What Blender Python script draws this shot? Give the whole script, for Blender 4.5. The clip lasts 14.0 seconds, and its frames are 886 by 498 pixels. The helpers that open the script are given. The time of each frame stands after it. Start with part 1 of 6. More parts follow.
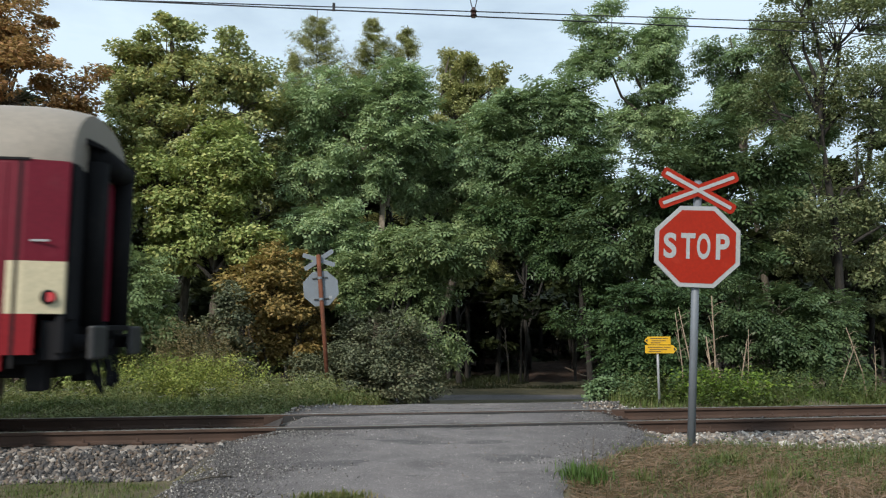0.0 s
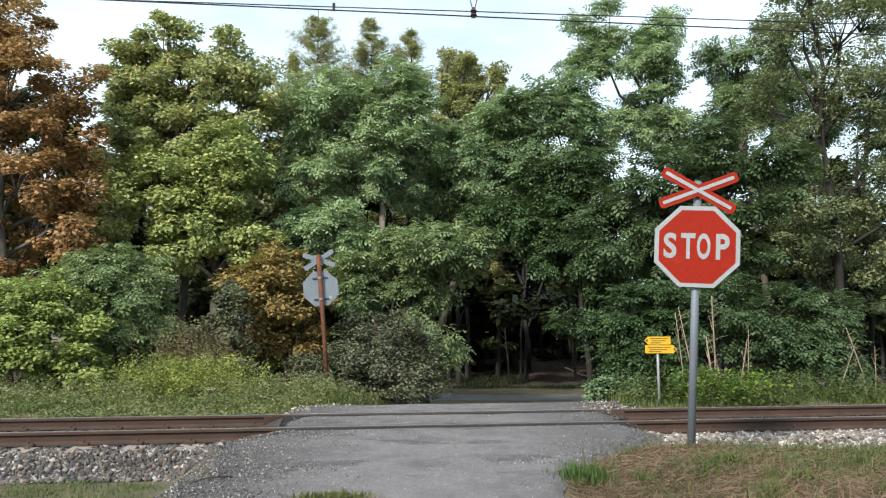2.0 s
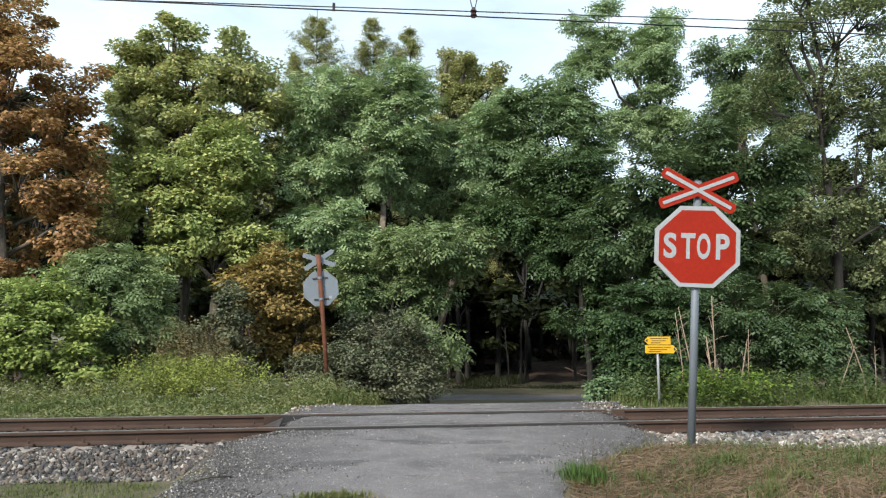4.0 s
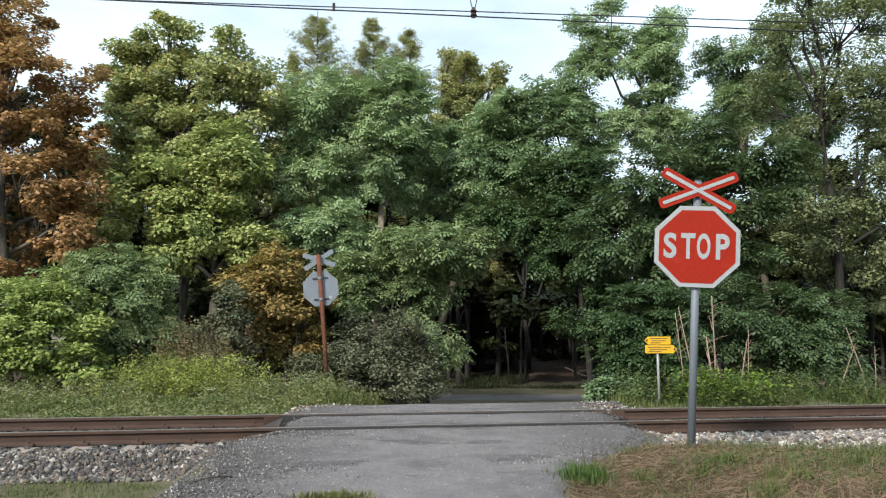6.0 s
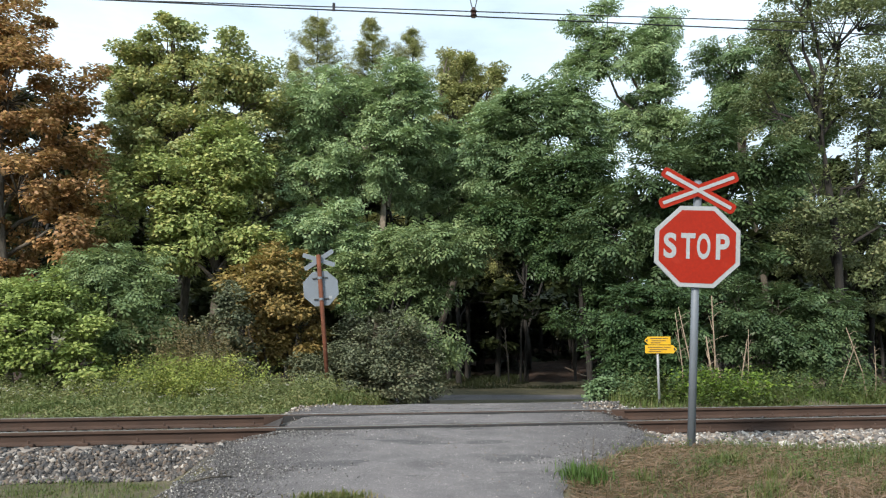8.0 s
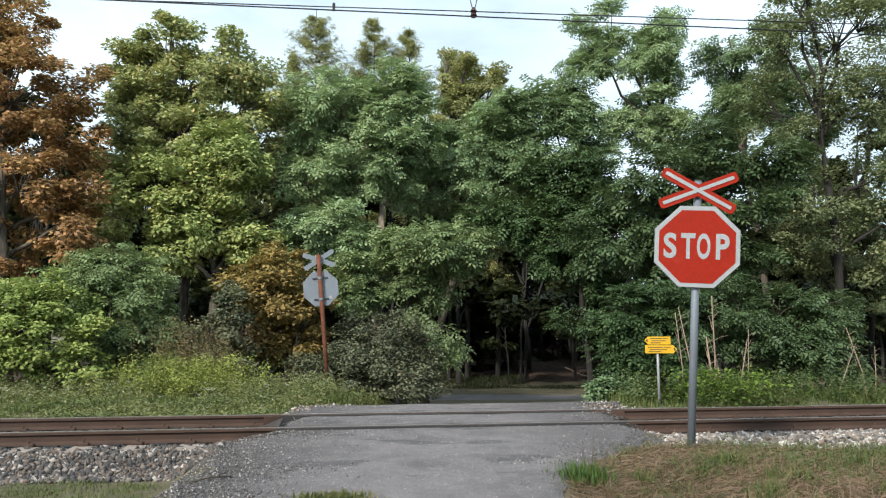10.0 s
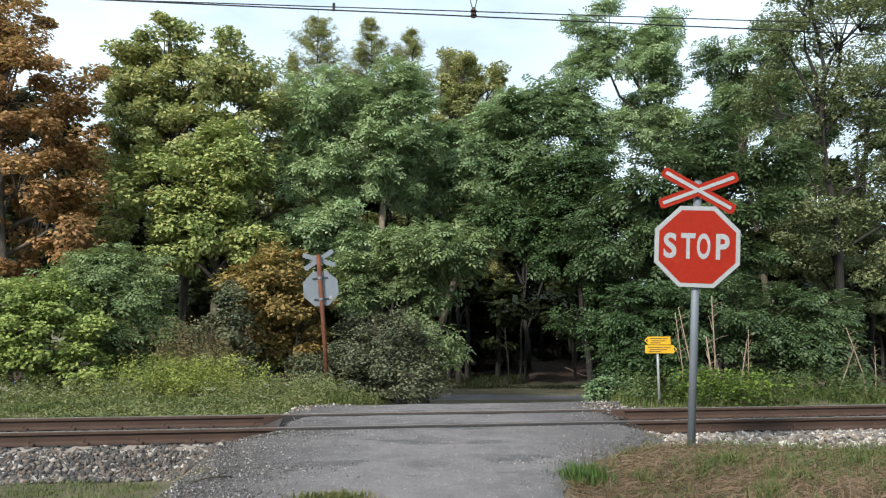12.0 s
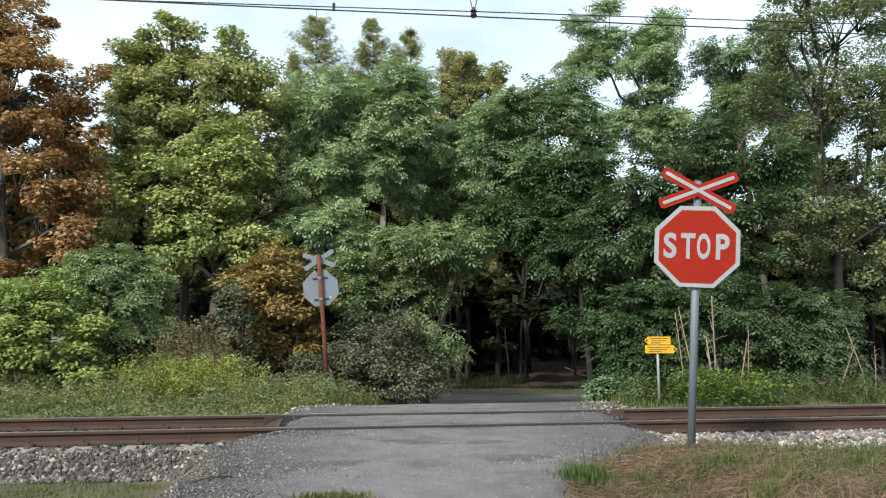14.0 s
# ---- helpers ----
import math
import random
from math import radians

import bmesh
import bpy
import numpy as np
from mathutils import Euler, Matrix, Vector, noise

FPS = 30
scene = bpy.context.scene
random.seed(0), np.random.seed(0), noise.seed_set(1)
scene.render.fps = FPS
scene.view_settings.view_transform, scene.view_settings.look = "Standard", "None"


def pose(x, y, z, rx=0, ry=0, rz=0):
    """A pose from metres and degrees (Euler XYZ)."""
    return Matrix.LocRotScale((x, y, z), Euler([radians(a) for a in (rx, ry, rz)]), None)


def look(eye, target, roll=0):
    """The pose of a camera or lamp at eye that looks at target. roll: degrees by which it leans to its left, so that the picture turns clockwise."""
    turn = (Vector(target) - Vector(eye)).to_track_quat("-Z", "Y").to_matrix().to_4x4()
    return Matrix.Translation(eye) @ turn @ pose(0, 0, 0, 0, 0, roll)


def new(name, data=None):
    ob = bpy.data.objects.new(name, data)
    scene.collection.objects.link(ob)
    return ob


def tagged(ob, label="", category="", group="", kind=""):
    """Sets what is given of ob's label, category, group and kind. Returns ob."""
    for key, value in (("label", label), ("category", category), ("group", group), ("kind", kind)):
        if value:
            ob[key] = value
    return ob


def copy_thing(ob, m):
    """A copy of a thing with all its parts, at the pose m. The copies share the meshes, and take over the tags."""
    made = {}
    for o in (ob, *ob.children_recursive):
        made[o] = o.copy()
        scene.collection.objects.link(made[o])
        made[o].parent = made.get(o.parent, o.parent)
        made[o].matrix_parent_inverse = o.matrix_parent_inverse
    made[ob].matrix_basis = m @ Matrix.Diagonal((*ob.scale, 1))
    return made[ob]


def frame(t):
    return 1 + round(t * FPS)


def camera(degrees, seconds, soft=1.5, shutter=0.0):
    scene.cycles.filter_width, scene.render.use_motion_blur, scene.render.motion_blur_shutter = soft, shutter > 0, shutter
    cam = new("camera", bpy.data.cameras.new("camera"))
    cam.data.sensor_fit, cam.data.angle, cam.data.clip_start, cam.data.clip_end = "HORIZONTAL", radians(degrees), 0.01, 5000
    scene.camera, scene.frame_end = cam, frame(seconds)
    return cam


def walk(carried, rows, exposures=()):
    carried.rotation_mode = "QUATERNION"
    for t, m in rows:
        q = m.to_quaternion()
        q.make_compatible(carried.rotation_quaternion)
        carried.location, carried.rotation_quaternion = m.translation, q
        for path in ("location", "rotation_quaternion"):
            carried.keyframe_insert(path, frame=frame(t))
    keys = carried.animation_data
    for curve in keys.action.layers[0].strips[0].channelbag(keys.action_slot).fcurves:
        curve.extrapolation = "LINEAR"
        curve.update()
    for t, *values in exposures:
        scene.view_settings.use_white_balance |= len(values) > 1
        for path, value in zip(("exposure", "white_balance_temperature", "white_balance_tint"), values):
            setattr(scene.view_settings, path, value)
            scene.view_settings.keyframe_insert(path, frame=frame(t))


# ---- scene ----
LENS = 60.3
cam = camera(LENS, 14.0, soft=1.2, shutter=0.1)
EYE = pose(0, 0, 1.21, 96.05, 0, 0)
walk(cam, [(0.0, EYE), (14.0, EYE)], exposures=[(0.0, -0.2), (0.2, -0.05), (0.5, 0.22), (1.0, 0.3), (1.6, 0.32), (2.6, 0.22), (14.0, 0.21)])

# ---- light ----
SUN_ELEV, SUN_AZ = 38, 214          # degrees; azimuth clockwise from +y (the way the camera faces)


def make_world():
    w = bpy.data.worlds.new("world")
    scene.world = w
    w.use_nodes = True
    nt = w.node_tree
    nt.nodes.clear()
    out = nt.nodes.new("ShaderNodeOutputWorld")
    bg = nt.nodes.new("ShaderNodeBackground")
    bg.inputs["Strength"].default_value = 0.13
    sky = nt.nodes.new("ShaderNodeTexSky")
    sky.sky_type = "NISHITA"
    sky.sun_disc = False
    sky.sun_elevation = radians(SUN_ELEV)
    sky.sun_rotation = radians(SUN_AZ)
    sky.air_density, sky.dust_density, sky.ozone_density = 1.0, 2.0, 1.0
    # thin broken cloud over the whole dome
    tc = nt.nodes.new("ShaderNodeTexCoord")
    mp = nt.nodes.new("ShaderNodeMapping")
    mp.inputs["Scale"].default_value = (1.0, 1.0, 3.0)
    nz = nt.nodes.new("ShaderNodeTexNoise")
    nz.inputs["Scale"].default_value = 2.6
    nz.inputs["Detail"].default_value = 7
    nz.inputs["Roughness"].default_value = 0.55
    ramp = nt.nodes.new("ShaderNodeValToRGB")
    ramp.color_ramp.elements[0].position = 0.30
    ramp.color_ramp.elements[1].position = 0.56
    ramp.color_ramp.elements[0].color = (0.55, 0.55, 0.55, 1)
    mix = nt.nodes.new("ShaderNodeMix")
    mix.data_type = "RGBA"
    mix.inputs[7].default_value = (6.7, 8.2, 9.4, 1)
    L = nt.links.new
    L(tc.outputs["Generated"], mp.inputs[0])
    L(mp.outputs[0], nz.inputs["Vector"])
    L(nz.outputs["Fac"], ramp.inputs[0])
    L(ramp.outputs[0], mix.inputs[0])
    L(sky.outputs[0], mix.inputs[6])
    L(mix.outputs[2], bg.inputs[0])
    L(bg.outputs[0], out.inputs[0])


make_world()
sun_data = bpy.data.lights.new("sun", "SUN")
sun_data.energy, sun_data.angle, sun_data.color = 4.8, radians(9), (1.0, 0.94, 0.84)
sun = new("sun", sun_data)
_a, _e = radians(SUN_AZ), radians(SUN_ELEV)
sun.matrix_world = look((math.sin(_a) * math.cos(_e) * 60, math.cos(_a) * math.cos(_e) * 60, math.sin(_e) * 60), (0, 0, 0))


# ---- materials ----
class Nodes:
    """A small wrapper that keeps node code short."""

    def __init__(self, name):
        self.mat = bpy.data.materials.new(name)
        self.mat.use_nodes = True
        self.nt = self.mat.node_tree
        self.bsdf = self.nt.nodes["Principled BSDF"]
        self.out = self.nt.nodes["Material Output"]

    def node(self, kind, **kw):
        n = self.nt.nodes.new(kind)
        for k, v in kw.items():
            n.inputs[k].default_value = v
        return n

    def link(self, a, b):
        self.nt.links.new(a, b)

    def coords(self, scale=(1, 1, 1)):
        g = self.nt.nodes.new("ShaderNodeTexCoord")
        m = self.node("ShaderNodeMapping", Scale=scale)
        self.link(g.outputs["Object"], m.inputs[0])
        return m.outputs[0]

    def noise(self, vec, scale, detail=4, rough=0.55):
        n = self.node("ShaderNodeTexNoise", Scale=scale, Detail=detail, Roughness=rough)
        self.link(vec, n.inputs["Vector"])
        return n.outputs["Fac"]

    def ramp(self, fac, stops):
        r = self.nt.nodes.new("ShaderNodeValToRGB")
        e = r.color_ramp.elements
        while len(e) < len(stops):
            e.new(0.5)
        for el, (pos, col) in zip(e, stops):
            el.position = pos
            el.color = (*col, 1) if len(col) == 3 else col
        self.link(fac, r.inputs[0])
        return r.outputs[0]

    def mix(self, fac, a, b, how="MIX"):
        m = self.nt.nodes.new("ShaderNodeMix")
        m.data_type = "RGBA"
        m.blend_type = how
        for val, sock in ((fac, m.inputs[0]), (a, m.inputs[6]), (b, m.inputs[7])):
            if isinstance(val, (int, float)):
                sock.default_value = val
            elif isinstance(val, tuple):
                sock.default_value = (*val, 1)
            else:
                self.link(val, sock)
        return m.outputs[2]

    def bump(self, height, strength, dist):
        b = self.node("ShaderNodeBump", Strength=strength, Distance=dist)
        self.link(height, b.inputs["Height"])
        self.link(b.outputs[0], self.bsdf.inputs["Normal"])

    def color(self, sock):
        self.link(sock, self.bsdf.inputs["Base Color"])

    def rough(self, v):
        if isinstance(v, (int, float)):
            self.bsdf.inputs["Roughness"].default_value = v
        else:
            self.link(v, self.bsdf.inputs["Roughness"])


def grey(v):
    return (v, v, v)


def weathered(name, col, rough=0.55, metal=0.0, amount=0.25, scale=6.0, dirt=(0.12, 0.1, 0.08), bump=0.15, spec=0.5):
    """Paint or metal with broad fading, fine grain and dirt in patches."""
    m = Nodes(name)
    c = m.coords()
    big = m.noise(c, scale * 0.35, 5, 0.6)
    fine = m.noise(c, scale * 12, 3, 0.6)
    base = m.mix(m.ramp(big, [(0.3, grey(0)), (0.75, grey(1))]), tuple(x * (1 - amount) for x in col), tuple(min(1, x * (1 + amount * 0.6)) for x in col))
    base = m.mix(m.ramp(m.noise(c, scale, 6, 0.7), [(0.56, grey(0)), (0.72, grey(0.55))]), base, dirt)
    base = m.mix(0.12, base, m.ramp(fine, [(0.3, grey(0.0)), (0.7, grey(1.0))]), "OVERLAY")
    m.color(base)
    m.bsdf.inputs["Metallic"].default_value = metal
    m.bsdf.inputs["Specular IOR Level"].default_value = spec
    m.rough(m.ramp(fine, [(0.2, grey(max(0, rough - 0.12))), (0.8, grey(min(1, rough + 0.15)))]))
    m.bump(fine, bump, 0.004)
    return m.mat


def leaf_material(name, cols, trans=0.3):
    """Leaves: the hue varies from leaf to leaf and in drifts through the crown."""
    m = Nodes(name)
    g = m.nt.nodes.new("ShaderNodeNewGeometry")
    isl = g.outputs["Random Per Island"]
    c = m.coords()
    drift = m.noise(c, 0.55, 3, 0.6)
    a = m.ramp(isl, [(0.0, cols[0]), (0.5, cols[1]), (1.0, cols[2])])
    b = m.ramp(isl, [(0.0, cols[1]), (0.55, cols[2]), (1.0, cols[3])])
    col = m.mix(m.ramp(drift, [(0.38, grey(0)), (0.66, grey(1))]), a, b)
    m.color(col)
    m.rough(0.5)
    m.bsdf.inputs["Specular IOR Level"].default_value = 0.25
    tr = m.nt.nodes.new("ShaderNodeBsdfTranslucent")
    m.link(m.mix(0.4, col, (0.25, 0.31, 0.09), "MIX"), tr.inputs[0])
    ms = m.nt.nodes.new("ShaderNodeMixShader")
    ms.inputs[0].default_value = trans
    m.link(m.bsdf.outputs[0], ms.inputs[1])
    m.link(tr.outputs[0], ms.inputs[2])
    m.link(ms.outputs[0], m.out.inputs[0])
    return m.mat


def bark_material(name, a, b):
    m = Nodes(name)
    c = m.coords((6, 6, 1.2))
    n = m.noise(c, 3.0, 6, 0.65)
    m.color(m.ramp(n, [(0.3, a), (0.7, b)]))
    m.rough(0.9)
    m.bump(n, 0.8, 0.03)
    return m.mat


def asphalt_material(name, gravel):
    m = Nodes(name)
    c = m.coords()
    broad = m.noise(c, 0.55, 5, 0.6)
    mid = m.noise(c, 2.6, 6, 0.65)
    grain = m.noise(c, 95, 2, 0.5)
    chips = m.node("ShaderNodeTexVoronoi", Scale=55.0)
    m.link(c, chips.inputs["Vector"])
    col = m.ramp(mid, [(0.3, (0.058, 0.053, 0.054)), (0.5, (0.099, 0.09, 0.091)), (0.7, (0.146, 0.132, 0.132))])
    col = m.mix(m.ramp(broad, [(0.35, grey(0)), (0.65, grey(0.75))]), col, (0.155, 0.14, 0.14))
    # repaired dark patches and a tar seam
    col = m.mix(m.ramp(m.noise(m.coords((0.7, 1.6, 1)), 1.1, 3, 0.5), [(0.6, grey(0)), (0.64, grey(0.7))]), col, (0.045, 0.044, 0.046))
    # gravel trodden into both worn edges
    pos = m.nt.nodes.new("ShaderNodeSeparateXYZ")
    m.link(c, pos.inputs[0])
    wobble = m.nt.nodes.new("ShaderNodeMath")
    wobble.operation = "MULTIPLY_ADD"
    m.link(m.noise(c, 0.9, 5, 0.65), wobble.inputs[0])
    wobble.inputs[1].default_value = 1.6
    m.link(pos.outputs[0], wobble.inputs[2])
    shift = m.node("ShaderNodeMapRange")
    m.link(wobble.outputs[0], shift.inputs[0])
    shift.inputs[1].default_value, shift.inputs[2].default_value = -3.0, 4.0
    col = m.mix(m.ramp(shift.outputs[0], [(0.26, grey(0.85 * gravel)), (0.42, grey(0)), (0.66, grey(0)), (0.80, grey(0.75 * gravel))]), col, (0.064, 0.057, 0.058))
    # pale chips of stone rolled into the surface
    spot = m.ramp(chips.outputs["Distance"], [(0.16, grey(1)), (0.3, grey(0))])
    keep = m.ramp(m.noise(c, 9, 2), [(0.42, grey(0)), (0.62, grey(1))])
    col = m.mix(m.mix(1.0, spot, keep, "MULTIPLY"), col, (0.40, 0.38, 0.36))
    col = m.mix(0.6, col, m.ramp(grain, [(0.3, grey(0.15)), (0.7, grey(0.85))]), "OVERLAY")
    m.color(col)
    m.rough(0.88)
    m.bump(m.mix(0.5, grain, spot, "ADD"), 0.5, 0.008)
    return m.mat


def soil_material(name, stops, scale=1.2, fine=60.0):
    m = Nodes(name)
    c = m.coords()
    col = m.ramp(m.noise(c, scale, 7, 0.7), stops)
    g = m.noise(c, fine, 3, 0.6)
    col = m.mix(0.4, col, m.ramp(g, [(0.25, grey(0.1)), (0.75, grey(0.9))]), "OVERLAY")
    m.color(col)
    m.rough(0.95)
    m.bump(g, 0.8, 0.03)
    return m.mat


def stone_material(name, cols):
    m = Nodes(name)
    g = m.nt.nodes.new("ShaderNodeNewGeometry")
    c = m.coords()
    col = m.ramp(g.outputs["Random Per Island"], cols)
    n = m.noise(c, 45, 4, 0.6)
    m.color(m.mix(0.45, col, m.ramp(n, [(0.3, grey(0.15)), (0.7, grey(0.85))]), "OVERLAY"))
    m.rough(0.9)
    m.bump(n, 0.5, 0.01)
    return m.mat


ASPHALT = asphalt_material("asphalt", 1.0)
ROAD_ASPHALT = asphalt_material("road_asphalt", 0.0)
GROUND = soil_material("meadow_soil", [(0.25, (0.05, 0.045, 0.025)), (0.5, (0.10, 0.085, 0.045)), (0.75, (0.16, 0.135, 0.075))])
# brown litter, darkened so that the forest floor's shade is in the colour
LITTER_SHADED = soil_material("shaded_leaf_litter", [(0.25, (0.014, 0.008, 0.005)), (0.5, (0.035, 0.019, 0.011)), (0.75, (0.10, 0.048, 0.026))], 2.5)
BALLAST_BED = soil_material("ballast_bed", [(0.3, (0.04, 0.036, 0.034)), (0.7, (0.12, 0.11, 0.10))], 9, 40)
STONE = stone_material("crushed_stone", [(0.0, (0.03, 0.029, 0.031)), (0.4, (0.07, 0.065, 0.063)), (0.65, (0.115, 0.085, 0.063)), (0.87, (0.17, 0.15, 0.135)), (1.0, (0.36, 0.33, 0.3))])
LANE_GRIT = stone_material("lane_grit", [(0.0, (0.05, 0.047, 0.047)), (0.6, (0.10, 0.095, 0.092)), (0.85, (0.17, 0.16, 0.15)), (1.0, (0.4, 0.38, 0.36))])
STONE_PALE = stone_material("pale_stone", [(0.0, (0.08, 0.075, 0.073)), (0.35, (0.15, 0.135, 0.125)), (0.6, (0.22, 0.165, 0.12)), (0.8, (0.3, 0.275, 0.25)), (1.0, (0.5, 0.47, 0.43))])


def single_stone_material():
    m = Nodes("single_stone")
    o = m.nt.nodes.new("ShaderNodeObjectInfo")
    c = m.coords()
    col = m.ramp(o.outputs["Random"], [(0.0, (0.03, 0.028, 0.03)), (0.4, (0.065, 0.06, 0.058)), (0.7, (0.12, 0.08, 0.055)), (0.88, (0.14, 0.125, 0.115)), (1.0, (0.36, 0.33, 0.3))])
    n = m.noise(c, 5, 4, 0.6)
    m.color(m.mix(0.5, col, m.ramp(n, [(0.3, grey(0.15)), (0.7, grey(0.85))]), "OVERLAY"))
    m.rough(0.9)
    m.bump(n, 0.6, 0.05)
    return m.mat


STONE_SINGLE = single_stone_material()
RUST_RAIL = weathered("rusty_rail", (0.056, 0.031, 0.021), 0.9, 0.0, 0.35, 5, (0.03, 0.022, 0.018), 0.4)
DARK_PLATE = weathered("dark_steel_plate", (0.035, 0.027, 0.025), 0.8, 0.0, 0.4, 5, (0.1, 0.08, 0.07), 0.3)
RAIL_TOP = weathered("polished_rail_head", (0.5, 0.49, 0.48), 0.35, 0.9, 0.2, 4, (0.2, 0.13, 0.09), 0.1)
CONCRETE = weathered("sleeper_concrete", (0.24, 0.2, 0.17), 0.9, 0, 0.3, 6, (0.13, 0.09, 0.06), 0.5)
RUST_STEEL = weathered("rusted_steel", (0.13, 0.042, 0.02), 0.85, 0.1, 0.5, 7, (0.3, 0.16, 0.1), 0.5)
GALV = weathered("galvanised_steel", (0.16, 0.18, 0.205), 0.6, 0.3, 0.15, 8, (0.22, 0.22, 0.23), 0.12)
SIGN_BACK = weathered("sign_back_grey", (0.16, 0.185, 0.215), 0.6, 0.2, 0.1, 5, (0.25, 0.26, 0.27), 0.06)
SIGN_RED = weathered("sign_red", (0.24, 0.014, 0.005), 0.6, 0, 0.1, 3, (0.3, 0.03, 0.015), 0.04, 0.12)
SIGN_WHITE = weathered("sign_white", (0.26, 0.27, 0.28), 0.45, 0, 0.08, 4, (0.45, 0.45, 0.46), 0.04)
SIGN_YELLOW = weathered("sign_yellow", (0.62, 0.35, 0.01), 0.45, 0, 0.1, 4, (0.5, 0.32, 0.05), 0.04)
SIGN_BLACK = weathered("sign_black", (0.03, 0.03, 0.03), 0.6)
# black for the added strips that draw the dark gap beside the rails
GAP_BLACK = weathered("rubber", (0.022, 0.022, 0.023), 0.85)
DARK_WIRE = weathered("dark_wire", (0.03, 0.03, 0.035), 0.5, 0.5)
INSULATOR = weathered("brown_insulator", (0.05, 0.025, 0.02), 0.25)
BARK = bark_material("grey_brown_bark", (0.035, 0.028, 0.022), (0.13, 0.11, 0.085))
# near-black copy of the bark, the shade among the trees put into its colour
BARK_SHADED = bark_material("shaded_forest_bark", (0.009, 0.008, 0.007), (0.03, 0.026, 0.021))
BARK_PALE = bark_material("pale_bark", (0.10, 0.085, 0.065), (0.26, 0.22, 0.17))
DEADWOOD = bark_material("dead_wood", (0.14, 0.10, 0.07), (0.32, 0.25, 0.18))


# ---- building helpers ----
def mesh_object(name, verts, faces, material, smooth=False):
    me = bpy.data.meshes.new(name)
    me.from_pydata([tuple(v) for v in verts], [], [tuple(f) for f in faces])
    me.materials.append(material)
    if smooth:
        me.polygons.foreach_set("use_smooth", [True] * len(me.polygons))
    me.update()
    return new(name, me)


def array_object(name, verts, tris, material):
    """A mesh from numpy arrays of corners and triangles or quads."""
    me = bpy.data.meshes.new(name)
    k = tris.shape[1]
    me.vertices.add(len(verts))
    me.vertices.foreach_set("co", np.ascontiguousarray(verts, dtype=np.float32).ravel())
    me.loops.add(tris.size)
    me.loops.foreach_set("vertex_index", np.ascontiguousarray(tris, dtype=np.int32).ravel())
    me.polygons.add(len(tris))
    me.polygons.foreach_set("loop_start", np.arange(0, tris.size, k, dtype=np.int32))
    me.materials.append(material)
    me.update(calc_edges=True)
    return new(name, me)


def part(name, bm, material, parent, label="", smooth=False):
    me = bpy.data.meshes.new(name)
    bmesh.ops.recalc_face_normals(bm, faces=bm.faces)
    bm.to_mesh(me)
    bm.free()
    me.materials.append(material)
    if smooth:
        me.polygons.foreach_set("use_smooth", [True] * len(me.polygons))
    ob = new(name, me)
    if parent is not None:
        ob.parent = parent
    if label:
        tagged(ob, label)
    return ob


def box_bm(x0, x1, y0, y1, z0, z1, bevel=0.0, bm=None):
    bm = bm or bmesh.new()
    m = Matrix.Translation(((x0 + x1) / 2, (y0 + y1) / 2, (z0 + z1) / 2)) @ Matrix.Diagonal((x1 - x0, y1 - y0, z1 - z0, 1))
    r = bmesh.ops.create_cube(bm, size=1, matrix=m)
    if bevel:
        es = {e for v in r["verts"] for e in v.link_edges}
        bmesh.ops.bevel(bm, geom=list(es), offset=bevel, segments=2, affect="EDGES", profile=0.5)
    return bm


def cyl_bm(p, q, r0, r1=None, seg=12, bm=None):
    bm = bm or bmesh.new()
    p, q = Vector(p), Vector(q)
    d = q - p
    m = Matrix.Translation((p + q) / 2) @ d.to_track_quat("Z", "Y").to_matrix().to_4x4()
    bmesh.ops.create_cone(bm, cap_ends=True, segments=seg, radius1=r0, radius2=r0 if r1 is None else r1, depth=d.length, matrix=m)
    return bm


def prism_bm(outline, y0, y1, bm=None, axis="y", bevel=0.0):
    """An outline of (a, b) points drawn out along an axis: y (a, b = x, z) or x (a, b = y, z)."""
    bm = bm or bmesh.new()
    put = (lambda a, b, d: (a, d, b)) if axis == "y" else (lambda a, b, d: (d, a, b))
    lo = [bm.verts.new(put(a, b, y0)) for a, b in outline]
    hi = [bm.verts.new(put(a, b, y1)) for a, b in outline]
    n = len(outline)
    caps = [bm.faces.new(lo), bm.faces.new(hi[::-1])]
    for i in range(n):
        bm.faces.new((lo[i], hi[i], hi[(i + 1) % n], lo[(i + 1) % n]))
    if bevel:
        es = {e for f in caps for e in f.edges}
        bmesh.ops.bevel(bm, geom=list(es), offset=bevel, segments=2, affect="EDGES", profile=0.5)
    return bm


def empty(name, m=None):
    ob = new(name)
    ob.empty_display_size = 0.2
    if m is not None:
        ob.matrix_basis = m
    return ob


# ---- the lie of the land ----
THETA = 0.150                        # the track runs this far off the x axis
CT, ST = math.cos(THETA), math.sin(THETA)
RAIL_Y = 9.99                       # the near rail's distance where x = 0
GAUGE = 1.505
TRACK = Matrix.Translation((0, RAIL_Y, 0)) @ Matrix.Rotation(THETA, 4, "Z")


def along(x, y):
    """Distance along the track and across it, from the near rail."""
    return x * CT + (y - RAIL_Y) * ST, -x * ST + (y - RAIL_Y) * CT


def smooth(a, b, v):
    t = np.clip((v - a) / (b - a), 0, 1)
    return t * t * (3 - 2 * t)


